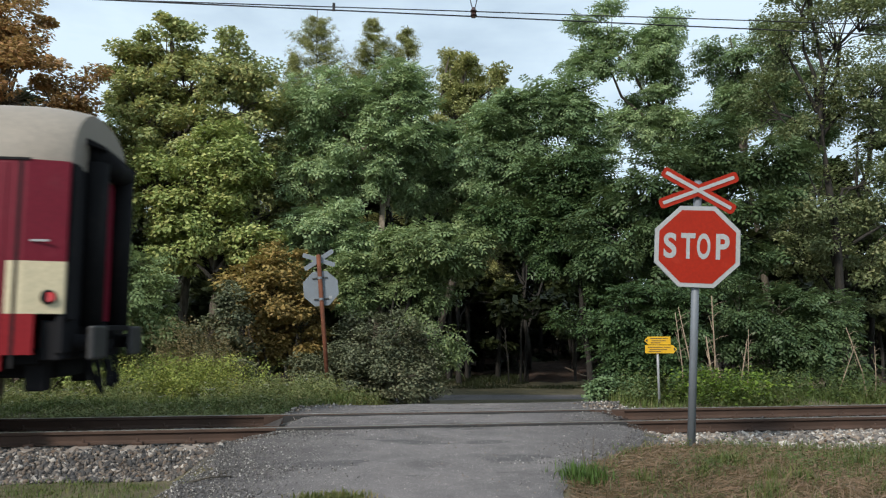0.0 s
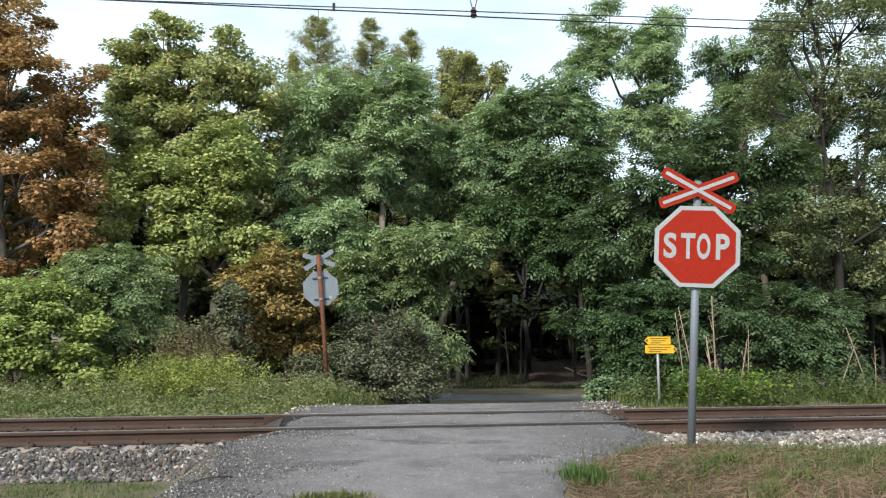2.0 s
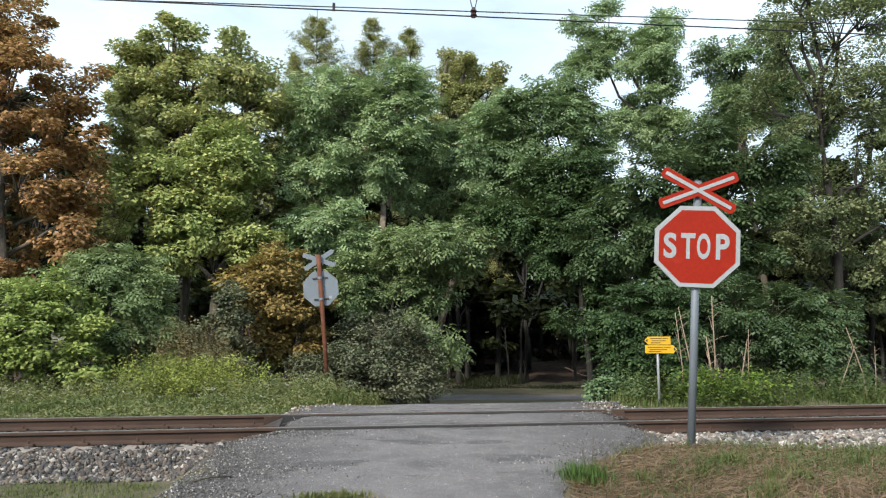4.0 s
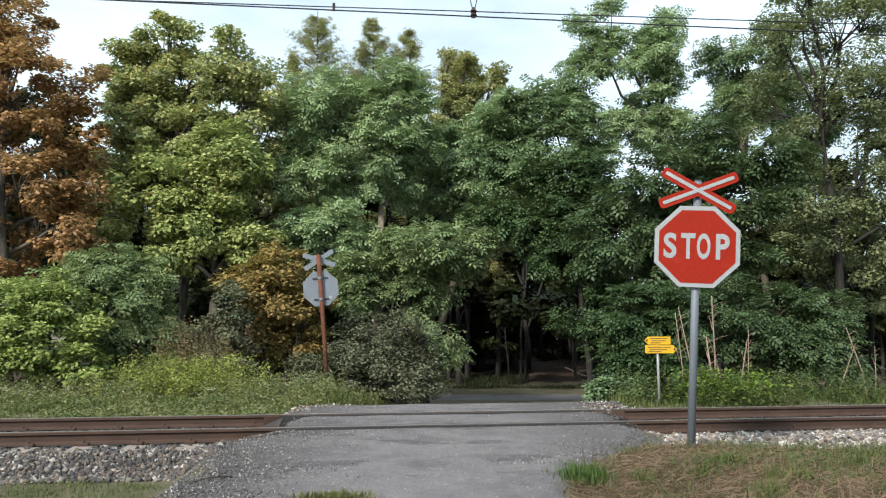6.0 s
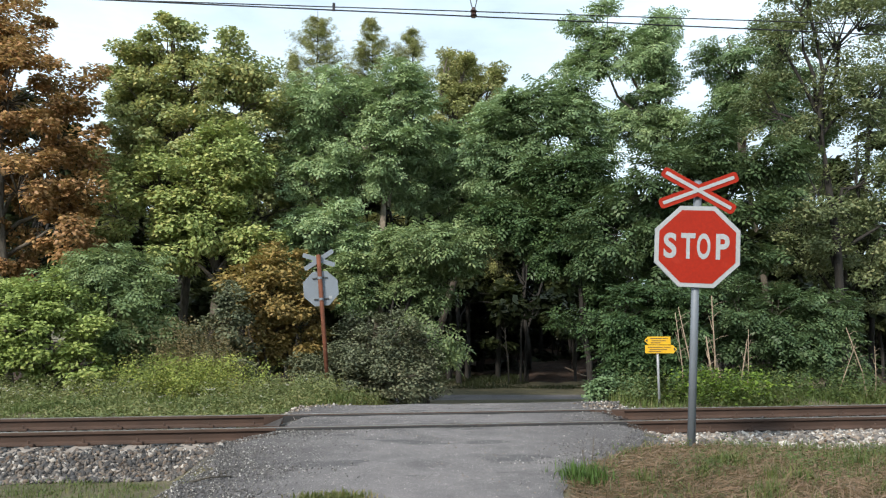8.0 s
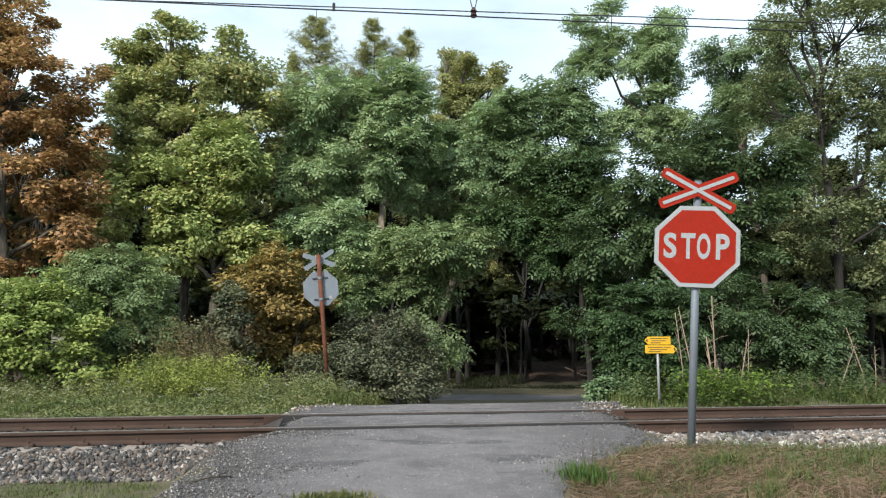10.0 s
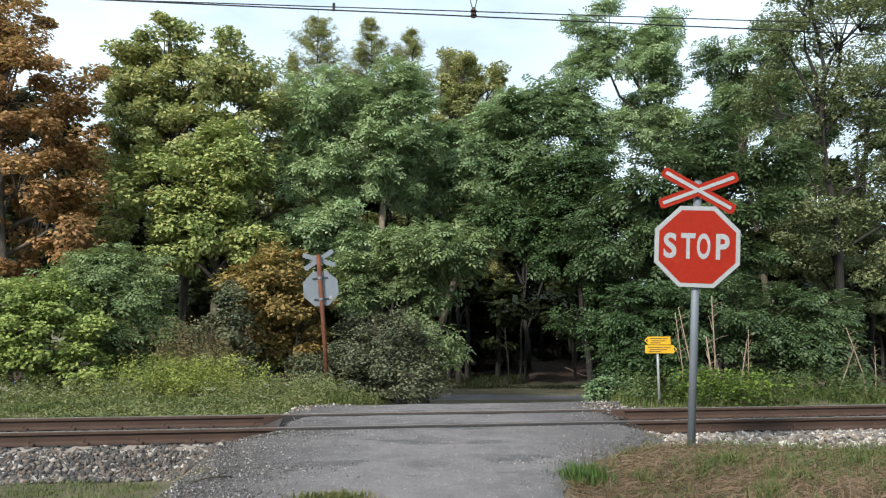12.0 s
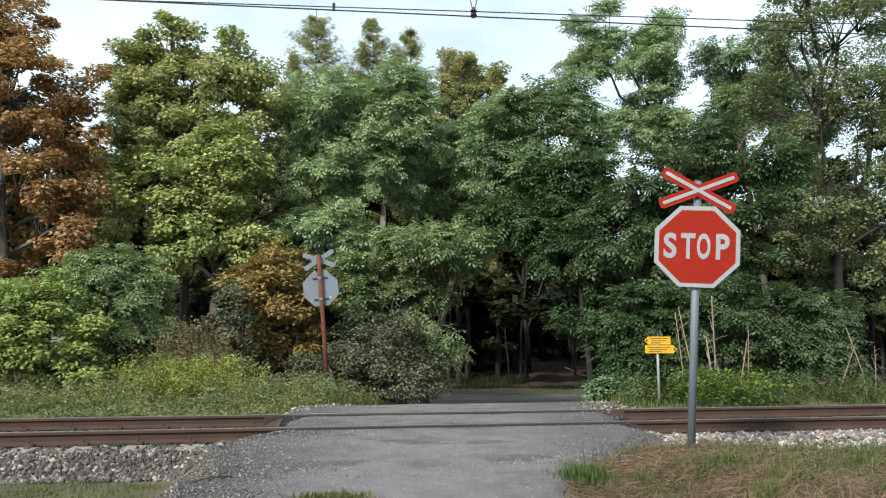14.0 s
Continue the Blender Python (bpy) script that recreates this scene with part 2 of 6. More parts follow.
def road_edges(y):
    """The lane that crosses the track: its two edges at each distance."""
    wob = (0.10 * np.sin(np.asarray(y) * 2.7) + 0.06 * np.sin(np.asarray(y) * 6.1 + 1)) * smooth(9.2, 8.4, y)
    left = wob + np.interp(y, [-20, 0, 6, 7.4, 8.4, 9.1, 9.6, 11.2, 12.2, 13.2, 15, 20, 33], [-3.3, -2.6, -2.1, -2.3, -2.45, -2.3, -2.02, -2.12, -2.4, -2.45, -1.9, -1.2, -1.5])
    right = np.interp(y, [-20, 0, 6, 7.4, 9.0, 9.9, 10.5, 11.8, 12.6, 13.6, 15, 20, 33], [0.6, 0.7, 0.92, 1.2, 2.3, 2.6, 2.45, 2.55, 2.8, 3.1, 3.1, 4.4, 7.5])
    return left, right


def road_z(x, y):
    s, v = along(x, y)
    return np.interp(v, [-30, -12, -5, -1.2, -0.1, 1.6, 3.0, 4.3, 7.5, 12, 23, 24.5], [-0.5, -0.4, -0.15, -0.06, -0.03, -0.02, -0.06, -0.15, -0.52, -1.0, -2.02, -2.1])


def ground_z(x, y):
    s, v = along(x, y)
    wave = 0.03 * np.sin(x * 1.3 + y * 0.7) + 0.02 * np.sin(x * 2.9 - y * 2.1)
    bed = -0.2 - 0.2 * smooth(-0.45, -1.15, v) - 0.06 * smooth(2.2, 3.0, v)
    front_left = -0.40 + 0.05 * smooth(-2, -6, v)
    mound = -0.36 + np.interp(s, [0.4, 1.2, 2.0, 2.8, 3.7, 5.0, 7.0], [0.1, 0.2, 0.3, 0.33, 0.27, 0.19, 0.16]) * smooth(-1.3, -2.1, v) - 0.07 * smooth(-2.4, -5, v)
    front = front_left + (mound - front_left) * smooth(-0.5, 0.7, s)
    back = np.interp(v, [2.4, 6, 9.5, 14, 22, 29, 30], [-0.22, -0.24, -0.45, -1.0, -2.1, -2.14, -2.14])
    back = back + np.interp(y, [43, 47, 60, 95, 300], [0, 0.5, 1.4, 3.0, 6.0])
    z = np.where(v < -0.9, front + wave * 0.6, bed)
    t = smooth(-1.15, -0.9, v)
    z = np.where((v > -1.15) & (v < -0.9), (front + wave * 0.6) * (1 - t) + bed * t, z)
    t = smooth(2.2, 3.2, v)
    z = np.where(v > 2.2, bed * (1 - t) + (back + wave) * t, z)
    # tucked under the lane and the road beyond
    left, right = road_edges(y)
    inside = smooth(left - 0.5, left + 0.05, x) * smooth(right + 0.35, right - 0.05, x) * (y < 35)
    z = z + (road_z(x, y) - 0.05 - z) * inside
    far = smooth(33.2, 34.2, y) * smooth(42.6, 41.6, y)
    return z + (-2.18 - z) * far


def gz(x, y):
    return float(ground_z(np.array([float(x)]), np.array([float(y)]))[0])


def sheet(name, xs, ys, zfun, material):
    X, Y = np.meshgrid(xs, ys)
    Z = zfun(X, Y)
    verts = np.stack([X.ravel(), Y.ravel(), Z.ravel()], 1)
    nx = len(xs)
    i = (np.arange(len(ys) - 1)[:, None] * nx + np.arange(nx - 1)[None, :]).ravel()
    ob = array_object(name, verts, np.stack([i, i + 1, i + nx + 1, i + nx], 1), material)
    ob.data.polygons.foreach_set("use_smooth", [True] * len(ob.data.polygons))
    return ob


def spread(lo, mid0, mid1, hi, step, n):
    """Even steps in the middle, growing steps to both ends."""
    a = lo + (mid0 - lo) * (1 - np.linspace(1, 0, n, endpoint=False) ** 2.5)
    b = mid1 + (hi - mid1) * np.linspace(0, 1, n + 1)[1:] ** 2.5
    return np.concatenate([a, np.arange(mid0, mid1, step), [mid1], b])


def build_ground():
    ob = sheet("ground", spread(-900, -9, 11, 900, 0.12, 26), spread(-300, 3, 22, 1500, 0.12, 30), ground_z, GROUND)
    tagged(ob, "rough grassy ground beside a railway line", "ground", kind="structure")


def lane_strip(name, v0, v1, label):
    """A length of the lane between two lines beside the rails."""
    n, k = 90, 40
    rows = []
    for j in range(n + 1):
        row = []
        for i in range(k + 1):
            f = i / k
            v = v0 + (v1 - v0) * (1 - (1 - j / n) ** 1.8 if v0 < -5 else j / n)
            x = 0.0
            for _ in range(4):
                y = RAIL_Y + (v + x * ST) / CT
                l, r = road_edges(np.array(y))
                x = float(l + (r - l) * f)
            ragged = 0.07 * noise.noise((x * 2.3, y * 2.3, 0)) + 0.05 * noise.noise((x * 7, y * 7, 4))
            if f in (0.0, 1.0):
                x += ragged
            edge = min(f, 1 - f) * (float(r - l))
            z = float(road_z(x, y)) + 0.010 * noise.noise((x * 1.2, y * 1.2, 2)) - 0.05 * max(0, 1 - edge / 0.25) ** 2
            row.append((x, y, z))
        rows.append(row)
    verts = [p for r in rows for p in r]
    faces = [(j * (k + 1) + i, j * (k + 1) + i + 1, (j + 1) * (k + 1) + i + 1, (j + 1) * (k + 1) + i) for j in range(n) for i in range(k)]
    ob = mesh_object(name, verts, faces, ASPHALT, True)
    return tagged(ob, label, "road", kind="structure")


def build_roads():
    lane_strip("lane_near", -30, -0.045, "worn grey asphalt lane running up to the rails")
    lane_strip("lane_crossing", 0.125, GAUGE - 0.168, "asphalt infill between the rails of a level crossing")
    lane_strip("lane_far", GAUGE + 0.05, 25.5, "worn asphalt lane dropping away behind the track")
    xs = np.concatenate([np.linspace(-160, -20, 15), np.linspace(-18, 26, 60), np.linspace(30, 260, 20)])
    ys = np.linspace(34.0, 41.8, 14)
    road = sheet("main_road", xs, ys, lambda X, Y: -2.1 + 0.04 * np.cos((Y - 37.9) / 3.9 * 1.5) - 0.04 + 0 * X, ROAD_ASPHALT)
    tagged(road, "asphalt road along the edge of the forest", "road", kind="structure")


build_ground()
build_roads()


# ---- trees and shrubs ----
OAK = leaf_material("oak_leaves", [(0.197, 0.252, 0.114), (0.306, 0.361, 0.156), (0.436, 0.464, 0.204), (0.655, 0.541, 0.226)])
OAK_YELLOW = leaf_material("yellowing_leaves", [(0.185, 0.254, 0.095), (0.284, 0.359, 0.126), (0.414, 0.47, 0.173), (0.593, 0.526, 0.209)])
BROWN = leaf_material("brown_autumn_leaves", [(0.188, 0.121, 0.058), (0.322, 0.177, 0.084), (0.444, 0.248, 0.117), (0.537, 0.353, 0.149)])
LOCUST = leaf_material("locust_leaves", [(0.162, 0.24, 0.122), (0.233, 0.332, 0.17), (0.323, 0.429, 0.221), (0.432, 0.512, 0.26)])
# darkest locust greens: deep shade under the crowns is put into the colour
LOCUST_DEEP_SHADE = leaf_material("deep_shade_locust_leaves", [(0.03, 0.06, 0.025), (0.046, 0.083, 0.033), (0.065, 0.113, 0.043), (0.087, 0.132, 0.049)], trans=0.16)
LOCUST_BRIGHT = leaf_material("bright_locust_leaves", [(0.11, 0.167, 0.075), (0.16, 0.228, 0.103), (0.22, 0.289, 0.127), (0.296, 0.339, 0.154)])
HORNBEAM = leaf_material("hornbeam_leaves", [(0.152, 0.21, 0.062), (0.243, 0.316, 0.091), (0.35, 0.423, 0.127), (0.486, 0.508, 0.184)])
OCHRE = leaf_material("ochre_leaves", [(0.172, 0.144, 0.059), (0.276, 0.201, 0.077), (0.38, 0.247, 0.087), (0.31, 0.293, 0.106)])
# lighter locust greens, with sunlight put into the leaf colour
LOCUST_SUNLIT = leaf_material("sunlit_locust_leaves", [(0.099, 0.159, 0.082), (0.149, 0.228, 0.115), (0.206, 0.297, 0.147), (0.279, 0.361, 0.177)])
SLOE = leaf_material("grey_green_leaves", [(0.076, 0.086, 0.058), (0.11, 0.128, 0.076), (0.143, 0.157, 0.093), (0.194, 0.173, 0.106)], trans=0.12)
PINE = leaf_material("olive_needles", [(0.216, 0.235, 0.105), (0.292, 0.313, 0.126), (0.391, 0.391, 0.168), (0.547, 0.469, 0.212)])
# near-black greens: the shade inside the woods is put into the colour
WOODS_SHADE = leaf_material("shaded_forest_leaves", [(0.012, 0.018, 0.006), (0.018, 0.025, 0.009), (0.026, 0.034, 0.011), (0.038, 0.039, 0.013)], trans=0.08)
ASH = leaf_material("olive_ash_leaves", [(0.098, 0.131, 0.068), (0.15, 0.194, 0.097), (0.213, 0.251, 0.124), (0.322, 0.302, 0.156)])
# darker locust greens, with shade put into the leaf colour
LOCUST_SHADE = leaf_material("shaded_locust_leaves", [(0.039, 0.069, 0.032), (0.059, 0.1, 0.043), (0.086, 0.133, 0.058), (0.119, 0.158, 0.068)], trans=0.22)
WEED = leaf_material("weed_leaves", [(0.09, 0.119, 0.049), (0.14, 0.169, 0.064), (0.198, 0.216, 0.086), (0.306, 0.261, 0.126)])
GRASS = leaf_material("grass_blades", [(0.055, 0.079, 0.021), (0.094, 0.114, 0.032), (0.155, 0.139, 0.053), (0.266, 0.188, 0.107)])
DRYGRASS = leaf_material("dry_grass_blades", [(0.086, 0.058, 0.034), (0.163, 0.104, 0.063), (0.24, 0.157, 0.107), (0.345, 0.243, 0.175)])


def leaf_shape(kind):
    """Corners and quads of one leaf or one spray of leaflets, about 1 long, growing along x, its face up."""
    if kind == "frond":                      # a feathered leaf of paired leaflets
        vs, fs = [], []
        for k, t in enumerate((0.16, 0.44, 0.72)):
            droop = -0.22 * t * t
            for side in (-1, 1):
                b = len(vs)
                l, w = 0.40 - 0.06 * abs(t - 0.45), 0.105
                vs += [(t, 0, droop), (t + 0.05 + w, side * l * 0.5, droop - 0.03), (t + 0.10, side * l, droop - 0.10), (t + 0.05 - w, side * l * 0.5, droop - 0.02)]
                fs.append((b, b + 1, b + 2, b + 3) if side < 0 else (b + 3, b + 2, b + 1, b))
        b = len(vs)
        vs += [(0.82, 0, -0.16), (0.98, 0.09, -0.22), (1.16, 0, -0.32), (0.98, -0.09, -0.22)]
        fs.append((b, b + 1, b + 2, b + 3))
    elif kind == "needles":                  # a tuft
        vs, fs = [], []
        for k in range(4):
            a = k * 0.8 - 1.2
            b = len(vs)
            c, s = math.cos(a), math.sin(a)
            vs += [(0, 0, 0), (0.5 * c + 0.06 * s, 0.5 * s - 0.06 * c, 0.1), (c, s, 0.12 * (k - 1)), (0.5 * c - 0.06 * s, 0.5 * s + 0.06 * c, 0.1)]
            fs.append((b, b + 1, b + 2, b + 3))
    else:                                    # a plain leaf, folded along its rib
        vs = [(0, 0, 0), (0.5, 0.34, 0.10), (1, 0, -0.06), (0.5, -0.34, 0.10)]
        fs = [(0, 1, 2, 3)]
    return np.array(vs, dtype=np.float32), np.array(fs, dtype=np.int32)


def scatter_leaves(name, rng, at, out, size, kind, material, droop=0.25):
    """Leaves at the points `at`, facing up and along `out`, in one mesh."""
    n = len(at)
    vs, fs = leaf_shape(kind)
    ang = rng.uniform(0, 2 * np.pi, n)
    d = np.stack([np.cos(ang), np.sin(ang), rng.normal(-droop, 0.35, n)], 1) + 0.7 * out
    d /= np.linalg.norm(d, axis=1, keepdims=True)
    up = np.stack([rng.normal(0, 0.45, n), rng.normal(0, 0.45, n), np.ones(n)], 1) + 0.55 * out
    y = np.cross(up, d)
    y /= np.linalg.norm(y, axis=1, keepdims=True) + 1e-9
    z = np.cross(d, y)
    sz = size * rng.uniform(0.65, 1.3, n)
    V = at[:, None, :] + sz[:, None, None] * (vs[None, :, 0:1] * d[:, None, :] + vs[None, :, 1:2] * y[:, None, :] + vs[None, :, 2:3] * z[:, None, :])
    Fc = fs[None] + (np.arange(n) * len(vs))[:, None, None]
    return array_object(name, V.reshape(-1, 3), Fc.reshape(-1, 4), material)


def limb(bm, pts, r0, r1, seg=6):
    """A bent, tapering limb along a list of points."""
    rings = []
    n = len(pts)
    for i, p in enumerate(pts):
        p = Vector(p)
        d = (Vector(pts[min(i + 1, n - 1)]) - Vector(pts[max(i - 1, 0)])).normalized()
        q = d.to_track_quat("Z", "Y")
        r = r0 + (r1 - r0) * i / (n - 1)
        rings.append([bm.verts.new(p + q @ Vector((r * math.cos(2 * math.pi * k / seg), r * math.sin(2 * math.pi * k / seg), 0))) for k in range(seg)])
    for a, b in zip(rings, rings[1:]):
        for k in range(seg):
            bm.faces.new((a[k], a[(k + 1) % seg], b[(k + 1) % seg], b[k]))
    bm.faces.new(rings[-1])


def bent(rng, a, b, n=5, wob=0.12):
    a, b = np.array(a, float), np.array(b, float)
    L = np.linalg.norm(b - a)
    pts = [a + (b - a) * t + (rng.normal(0, wob * L * 0.35, 3) * math.sin(math.pi * t)) + np.array([0, 0, 0.10 * L * math.sin(math.pi * t)]) for t in np.linspace(0, 1, n)]
    return pts


def tree(name, label, category, base, lobes, leaf, material, leaves, size, seed, trunk=0.16, stems=1, clump=0.55, bark=None, group="", flat=0.6, hollow=0.55):
    """A tree or shrub standing at base. lobes: (x, y, z, half width, half depth, half height) of the masses of its crown."""
    rng = np.random.default_rng(seed)
    bx, by = base
    bz = gz(bx, by) - 0.08
    root = empty(name, Matrix.Translation((bx, by, bz)))
    tagged(root, label, category, group)
    off = np.array([bx, by, bz])
    areas = np.array([w * d + w * h + d * h for _, _, _, w, d, h in lobes])
    pts, outs, hubs = [], [], []
    for (x, y, z, w, d, h), a in zip(lobes, areas / areas.sum()):
        n_leaf = int(leaves * a)
        per = max(20, int(72 * (clump / 0.5) ** 1.2)) if leaf == "frond" else max(40, int(250 * (clump / 0.5) ** 1.2))
        n_cl = max(3, n_leaf // per)
        u = rng.normal(size=(n_cl, 3))
        u /= np.linalg.norm(u, axis=1, keepdims=True)
        rad = rng.uniform(hollow ** 3, 1.0, n_cl) ** (1 / 3) * rng.uniform(0.78, 1.2, n_cl)
        c = np.array([x, y, z]) + u * rad[:, None] * np.array([w, d, h])
        hubs.append((np.array([x, y, z]), c))
        k = rng.integers(0, n_cl, n_leaf)
        v = rng.normal(size=(n_leaf, 3))
        v /= np.linalg.norm(v, axis=1, keepdims=True)
        cs = clump * rng.uniform(0.55, 1.35, n_cl)
        r = rng.uniform(0.1, 1.0, n_leaf) ** 0.5
        p = c[k] + v * (r * cs[k])[:, None] * np.array([1, 1, flat])
        pts.append(p)
        o = v * np.array([1, 1, 0.6]) * 0.6 + u[k] * 0.7
        outs.append(o)
    P, O = np.concatenate(pts), np.concatenate(outs)
    low = ground_z(P[:, 0], P[:, 1]) + 0.05
    keep = P[:, 2] > low
    crown = scatter_leaves("crown", rng, (P - off)[keep], O[keep], size, leaf, material)
    crown.parent = root
    # stems, limbs and twigs
    bm = bmesh.new()
    top = max(lobes, key=lambda l: l[2])
    tips = [np.array([l[0], l[1], l[2]]) - off for l in lobes]
    main = np.array([top[0], top[1], top[2] + top[5] * 0.55]) - off
    for sidx in range(stems):
        spread_ = np.array([rng.normal(0, 0.18), rng.normal(0, 0.18), 0]) * (stems > 1)
        goal = main if sidx == 0 else tips[sidx % len(tips)] + np.array([rng.normal(0, 0.4), rng.normal(0, 0.4), 0])
        limb(bm, bent(rng, spread_, goal, 8, 0.05), trunk / (1 + 0.4 * (stems > 1)), trunk * 0.2, 8)
    for (hub, cs), t in zip(hubs, tips):
        f = min(0.75, max(0.15, (t[2] - 0.5 * top[5]) / max(0.5, main[2])))
        start = main * f * np.array([1, 1, 0.9])
        limb(bm, bent(rng, start, t, 5, 0.12), trunk * 0.45, trunk * 0.2, 6)
        pick = rng.permutation(len(cs))[: min(len(cs), 26)]
        for j in pick:
            limb(bm, bent(rng, t * 0.8 + start * 0.2, cs[j] - off, 4, 0.15), trunk * 0.16, 0.008, 4)
    part("trunk", bm, bark or BARK, root, smooth=True)
    return root


def conifer(name, label, base, top, radius, seed, bare=0.25):
    """A slender conifer: whorls of branches that shorten towards the tip, set with tufts of needles."""
    rng = np.random.default_rng(seed)
    bx, by = base
    bz = gz(bx, by) - 0.08
    h = top - bz
    root = empty(name, Matrix.Translation((bx, by, bz)))
    tagged(root, label, "tree")
    bm = bmesh.new()
    limb(bm, [(0, 0, 0), (0.05, 0, h * 0.5), (0, 0, h)], 0.18, 0.015, 8)
    pts, outs = [], []
    z = h * bare
    while z < h * 0.985:
        t = (z - h * bare) / (h * (1 - bare))
        for k in range(rng.integers(4, 7)):
            a = rng.uniform(0, 2 * math.pi)
            L = min(radius, 0.12 + 0.45 * (h - z)) * rng.uniform(0.5, 1.1)
            tip = np.array([math.cos(a) * L, math.sin(a) * L, z + L * rng.uniform(0.25, 0.8)])
            start = np.array([0, 0, z])
            limb(bm, [start, (start + tip) / 2 - np.array([0, 0, 0.05 * L]), tip], 0.03, 0.006, 4)
            n = int(34 + 66 * L)
            f = rng.uniform(0.25, 1.05, n)[:, None]
            pts.append(start + (tip - start) * f + rng.normal(0, 0.08 + 0.04 * L, (n, 3)))
            outs.append(np.tile(np.array([math.cos(a), math.sin(a), 0.5]), (n, 1)))
        z += h * rng.uniform(0.014, 0.026)
    part("trunk", bm, BARK_SHADED, root, smooth=True)
    crown = scatter_leaves("crown", rng, np.concatenate(pts), np.concatenate(outs), 0.19, "needles", PINE)
    crown.parent = root
    return root

tree("oak_tree", "tall oak with brown autumn leaves beside the track", "tree",
     (-11.76, 21), [(-11.74, 21, 5.2, 2.05, 1.74, 1.94), (-12.21, 21, 7.79, 2.24, 1.9, 1.82), (-12.3, 21, 9.61, 1.0, 0.96, 1.01), (-10.17, 20.5, 4.01, 0.92, 0.78, 1.09), (-13.77, 21, 4.88, 1.89, 1.61, 2.58), (-12.4, 21, 3.06, 1.1, 0.93, 0.63), (-13.86, 21, 8.62, 2.08, 1.77, 2.68), (-10.7, 21, 7.7, 0.75, 0.68, 0.9), (-10.39, 21, 6.49, 0.8, 0.68, 0.97), (-9.98, 21, 4.72, 0.63, 0.54, 0.8), (-12.9, 21, 10.96, 0.9, 0.82, 0.85)],
     "leaf", BROWN, 48000, 0.135, 11, clump=0.5)
tree("hornbeam_shrub", "bright yellow-green leafy shrub behind the rails", "shrub",
     (-9.16, 17.5), [(-9.19, 17.5, 1.01, 1.22, 1.04, 1.22), (-9.87, 17.5, 1.52, 0.91, 0.77, 0.78), (-8.98, 17.5, 1.78, 0.65, 0.55, 0.65), (-8.0, 17.2, 0.51, 0.51, 0.43, 0.75), (-10.87, 17.5, 1.01, 1.16, 0.99, 1.42)],
     "leaf", HORNBEAM, 30000, 0.105, 12, stems=4, trunk=0.05, clump=0.34)
tree("locust_shrub", "young green locust with feathered leaves", "shrub",
     (-8.13, 19.5), [(-8.19, 19.5, 1.55, 1.08, 0.92, 1.3), (-8.6, 19.5, 2.71, 0.87, 0.74, 0.65), (-7.65, 19.5, 0.7, 0.86, 0.73, 0.85), (-9.15, 19.5, 2.13, 0.72, 0.61, 0.72)],
     "frond", LOCUST_BRIGHT, 4140, 0.29, 13, stems=2, trunk=0.07, clump=0.5)
tree("maple_tree", "tall green tree with leaves turning yellow", "tree",
     (-7.99, 24), [(-8.9, 24, 10.34, 1.01, 0.86, 0.95), (-9.61, 24, 9.67, 0.83, 0.71, 0.95), (-8.31, 24, 9.11, 1.28, 1.09, 1.13), (-9.45, 24, 7.98, 1.46, 1.24, 1.69), (-7.13, 24, 9.67, 1.1, 0.93, 1.05), (-6.31, 24, 9.58, 0.74, 0.63, 0.85), (-6.09, 24, 8.36, 0.73, 0.62, 0.94), (-10.41, 24, 9.11, 0.64, 0.54, 1.13), (-8.24, 24, 7.24, 2.18, 1.85, 1.49), (-10.27, 24, 10.05, 0.46, 0.4, 0.67)],
     "leaf", OAK, 50000, 0.135, 14, clump=0.5)
tree("oak_tree", "broad oak with yellow-green leaves", "tree",
     (-6.91, 22.5), [(-7.68, 22.5, 5.48, 1.44, 1.22, 0.86), (-6.51, 22.5, 6.17, 1.35, 1.15, 1.22), (-7.94, 22.5, 3.61, 1.0, 0.85, 0.85), (-9.03, 22.5, 5.48, 1.02, 0.87, 1.38), (-6.8, 22.5, 4.46, 1.18, 1.0, 0.85), (-7.65, 22.5, 4.63, 1.01, 0.86, 0.85), (-5.61, 22.5, 3.95, 0.76, 0.65, 1.02)],
     "leaf", OAK_YELLOW, 42000, 0.135, 15, clump=0.48)
tree("maple_tree", "slender green tree behind a yellowing oak", "tree",
     (-5.98, 26), [(-11.09, 26, 7.74, 1.38, 1.17, 2.43), (-11.56, 26, 5.16, 1.17, 0.99, 1.78), (-5.97, 26, 7.54, 1.37, 1.16, 2.43), (-5.92, 26, 5.16, 1.17, 0.99, 1.58)],
     "leaf", OAK, 26000, 0.14, 16, clump=0.5)
tree("ochre_shrub", "ochre-brown autumn shrub behind a rusty post", "shrub",
     (-4.59, 21.3), [(-4.64, 21.3, 2.22, 1.11, 0.94, 1.34), (-5.24, 21.3, 1.12, 0.86, 0.73, 0.94), (-3.83, 21.3, 1.43, 0.63, 0.54, 1.1), (-5.59, 21.3, 2.53, 0.63, 0.54, 0.79), (-4.29, 21.3, 0.65, 0.79, 0.67, 0.7)],
     "leaf", OCHRE, 17000, 0.125, 17, stems=4, trunk=0.06, clump=0.4)
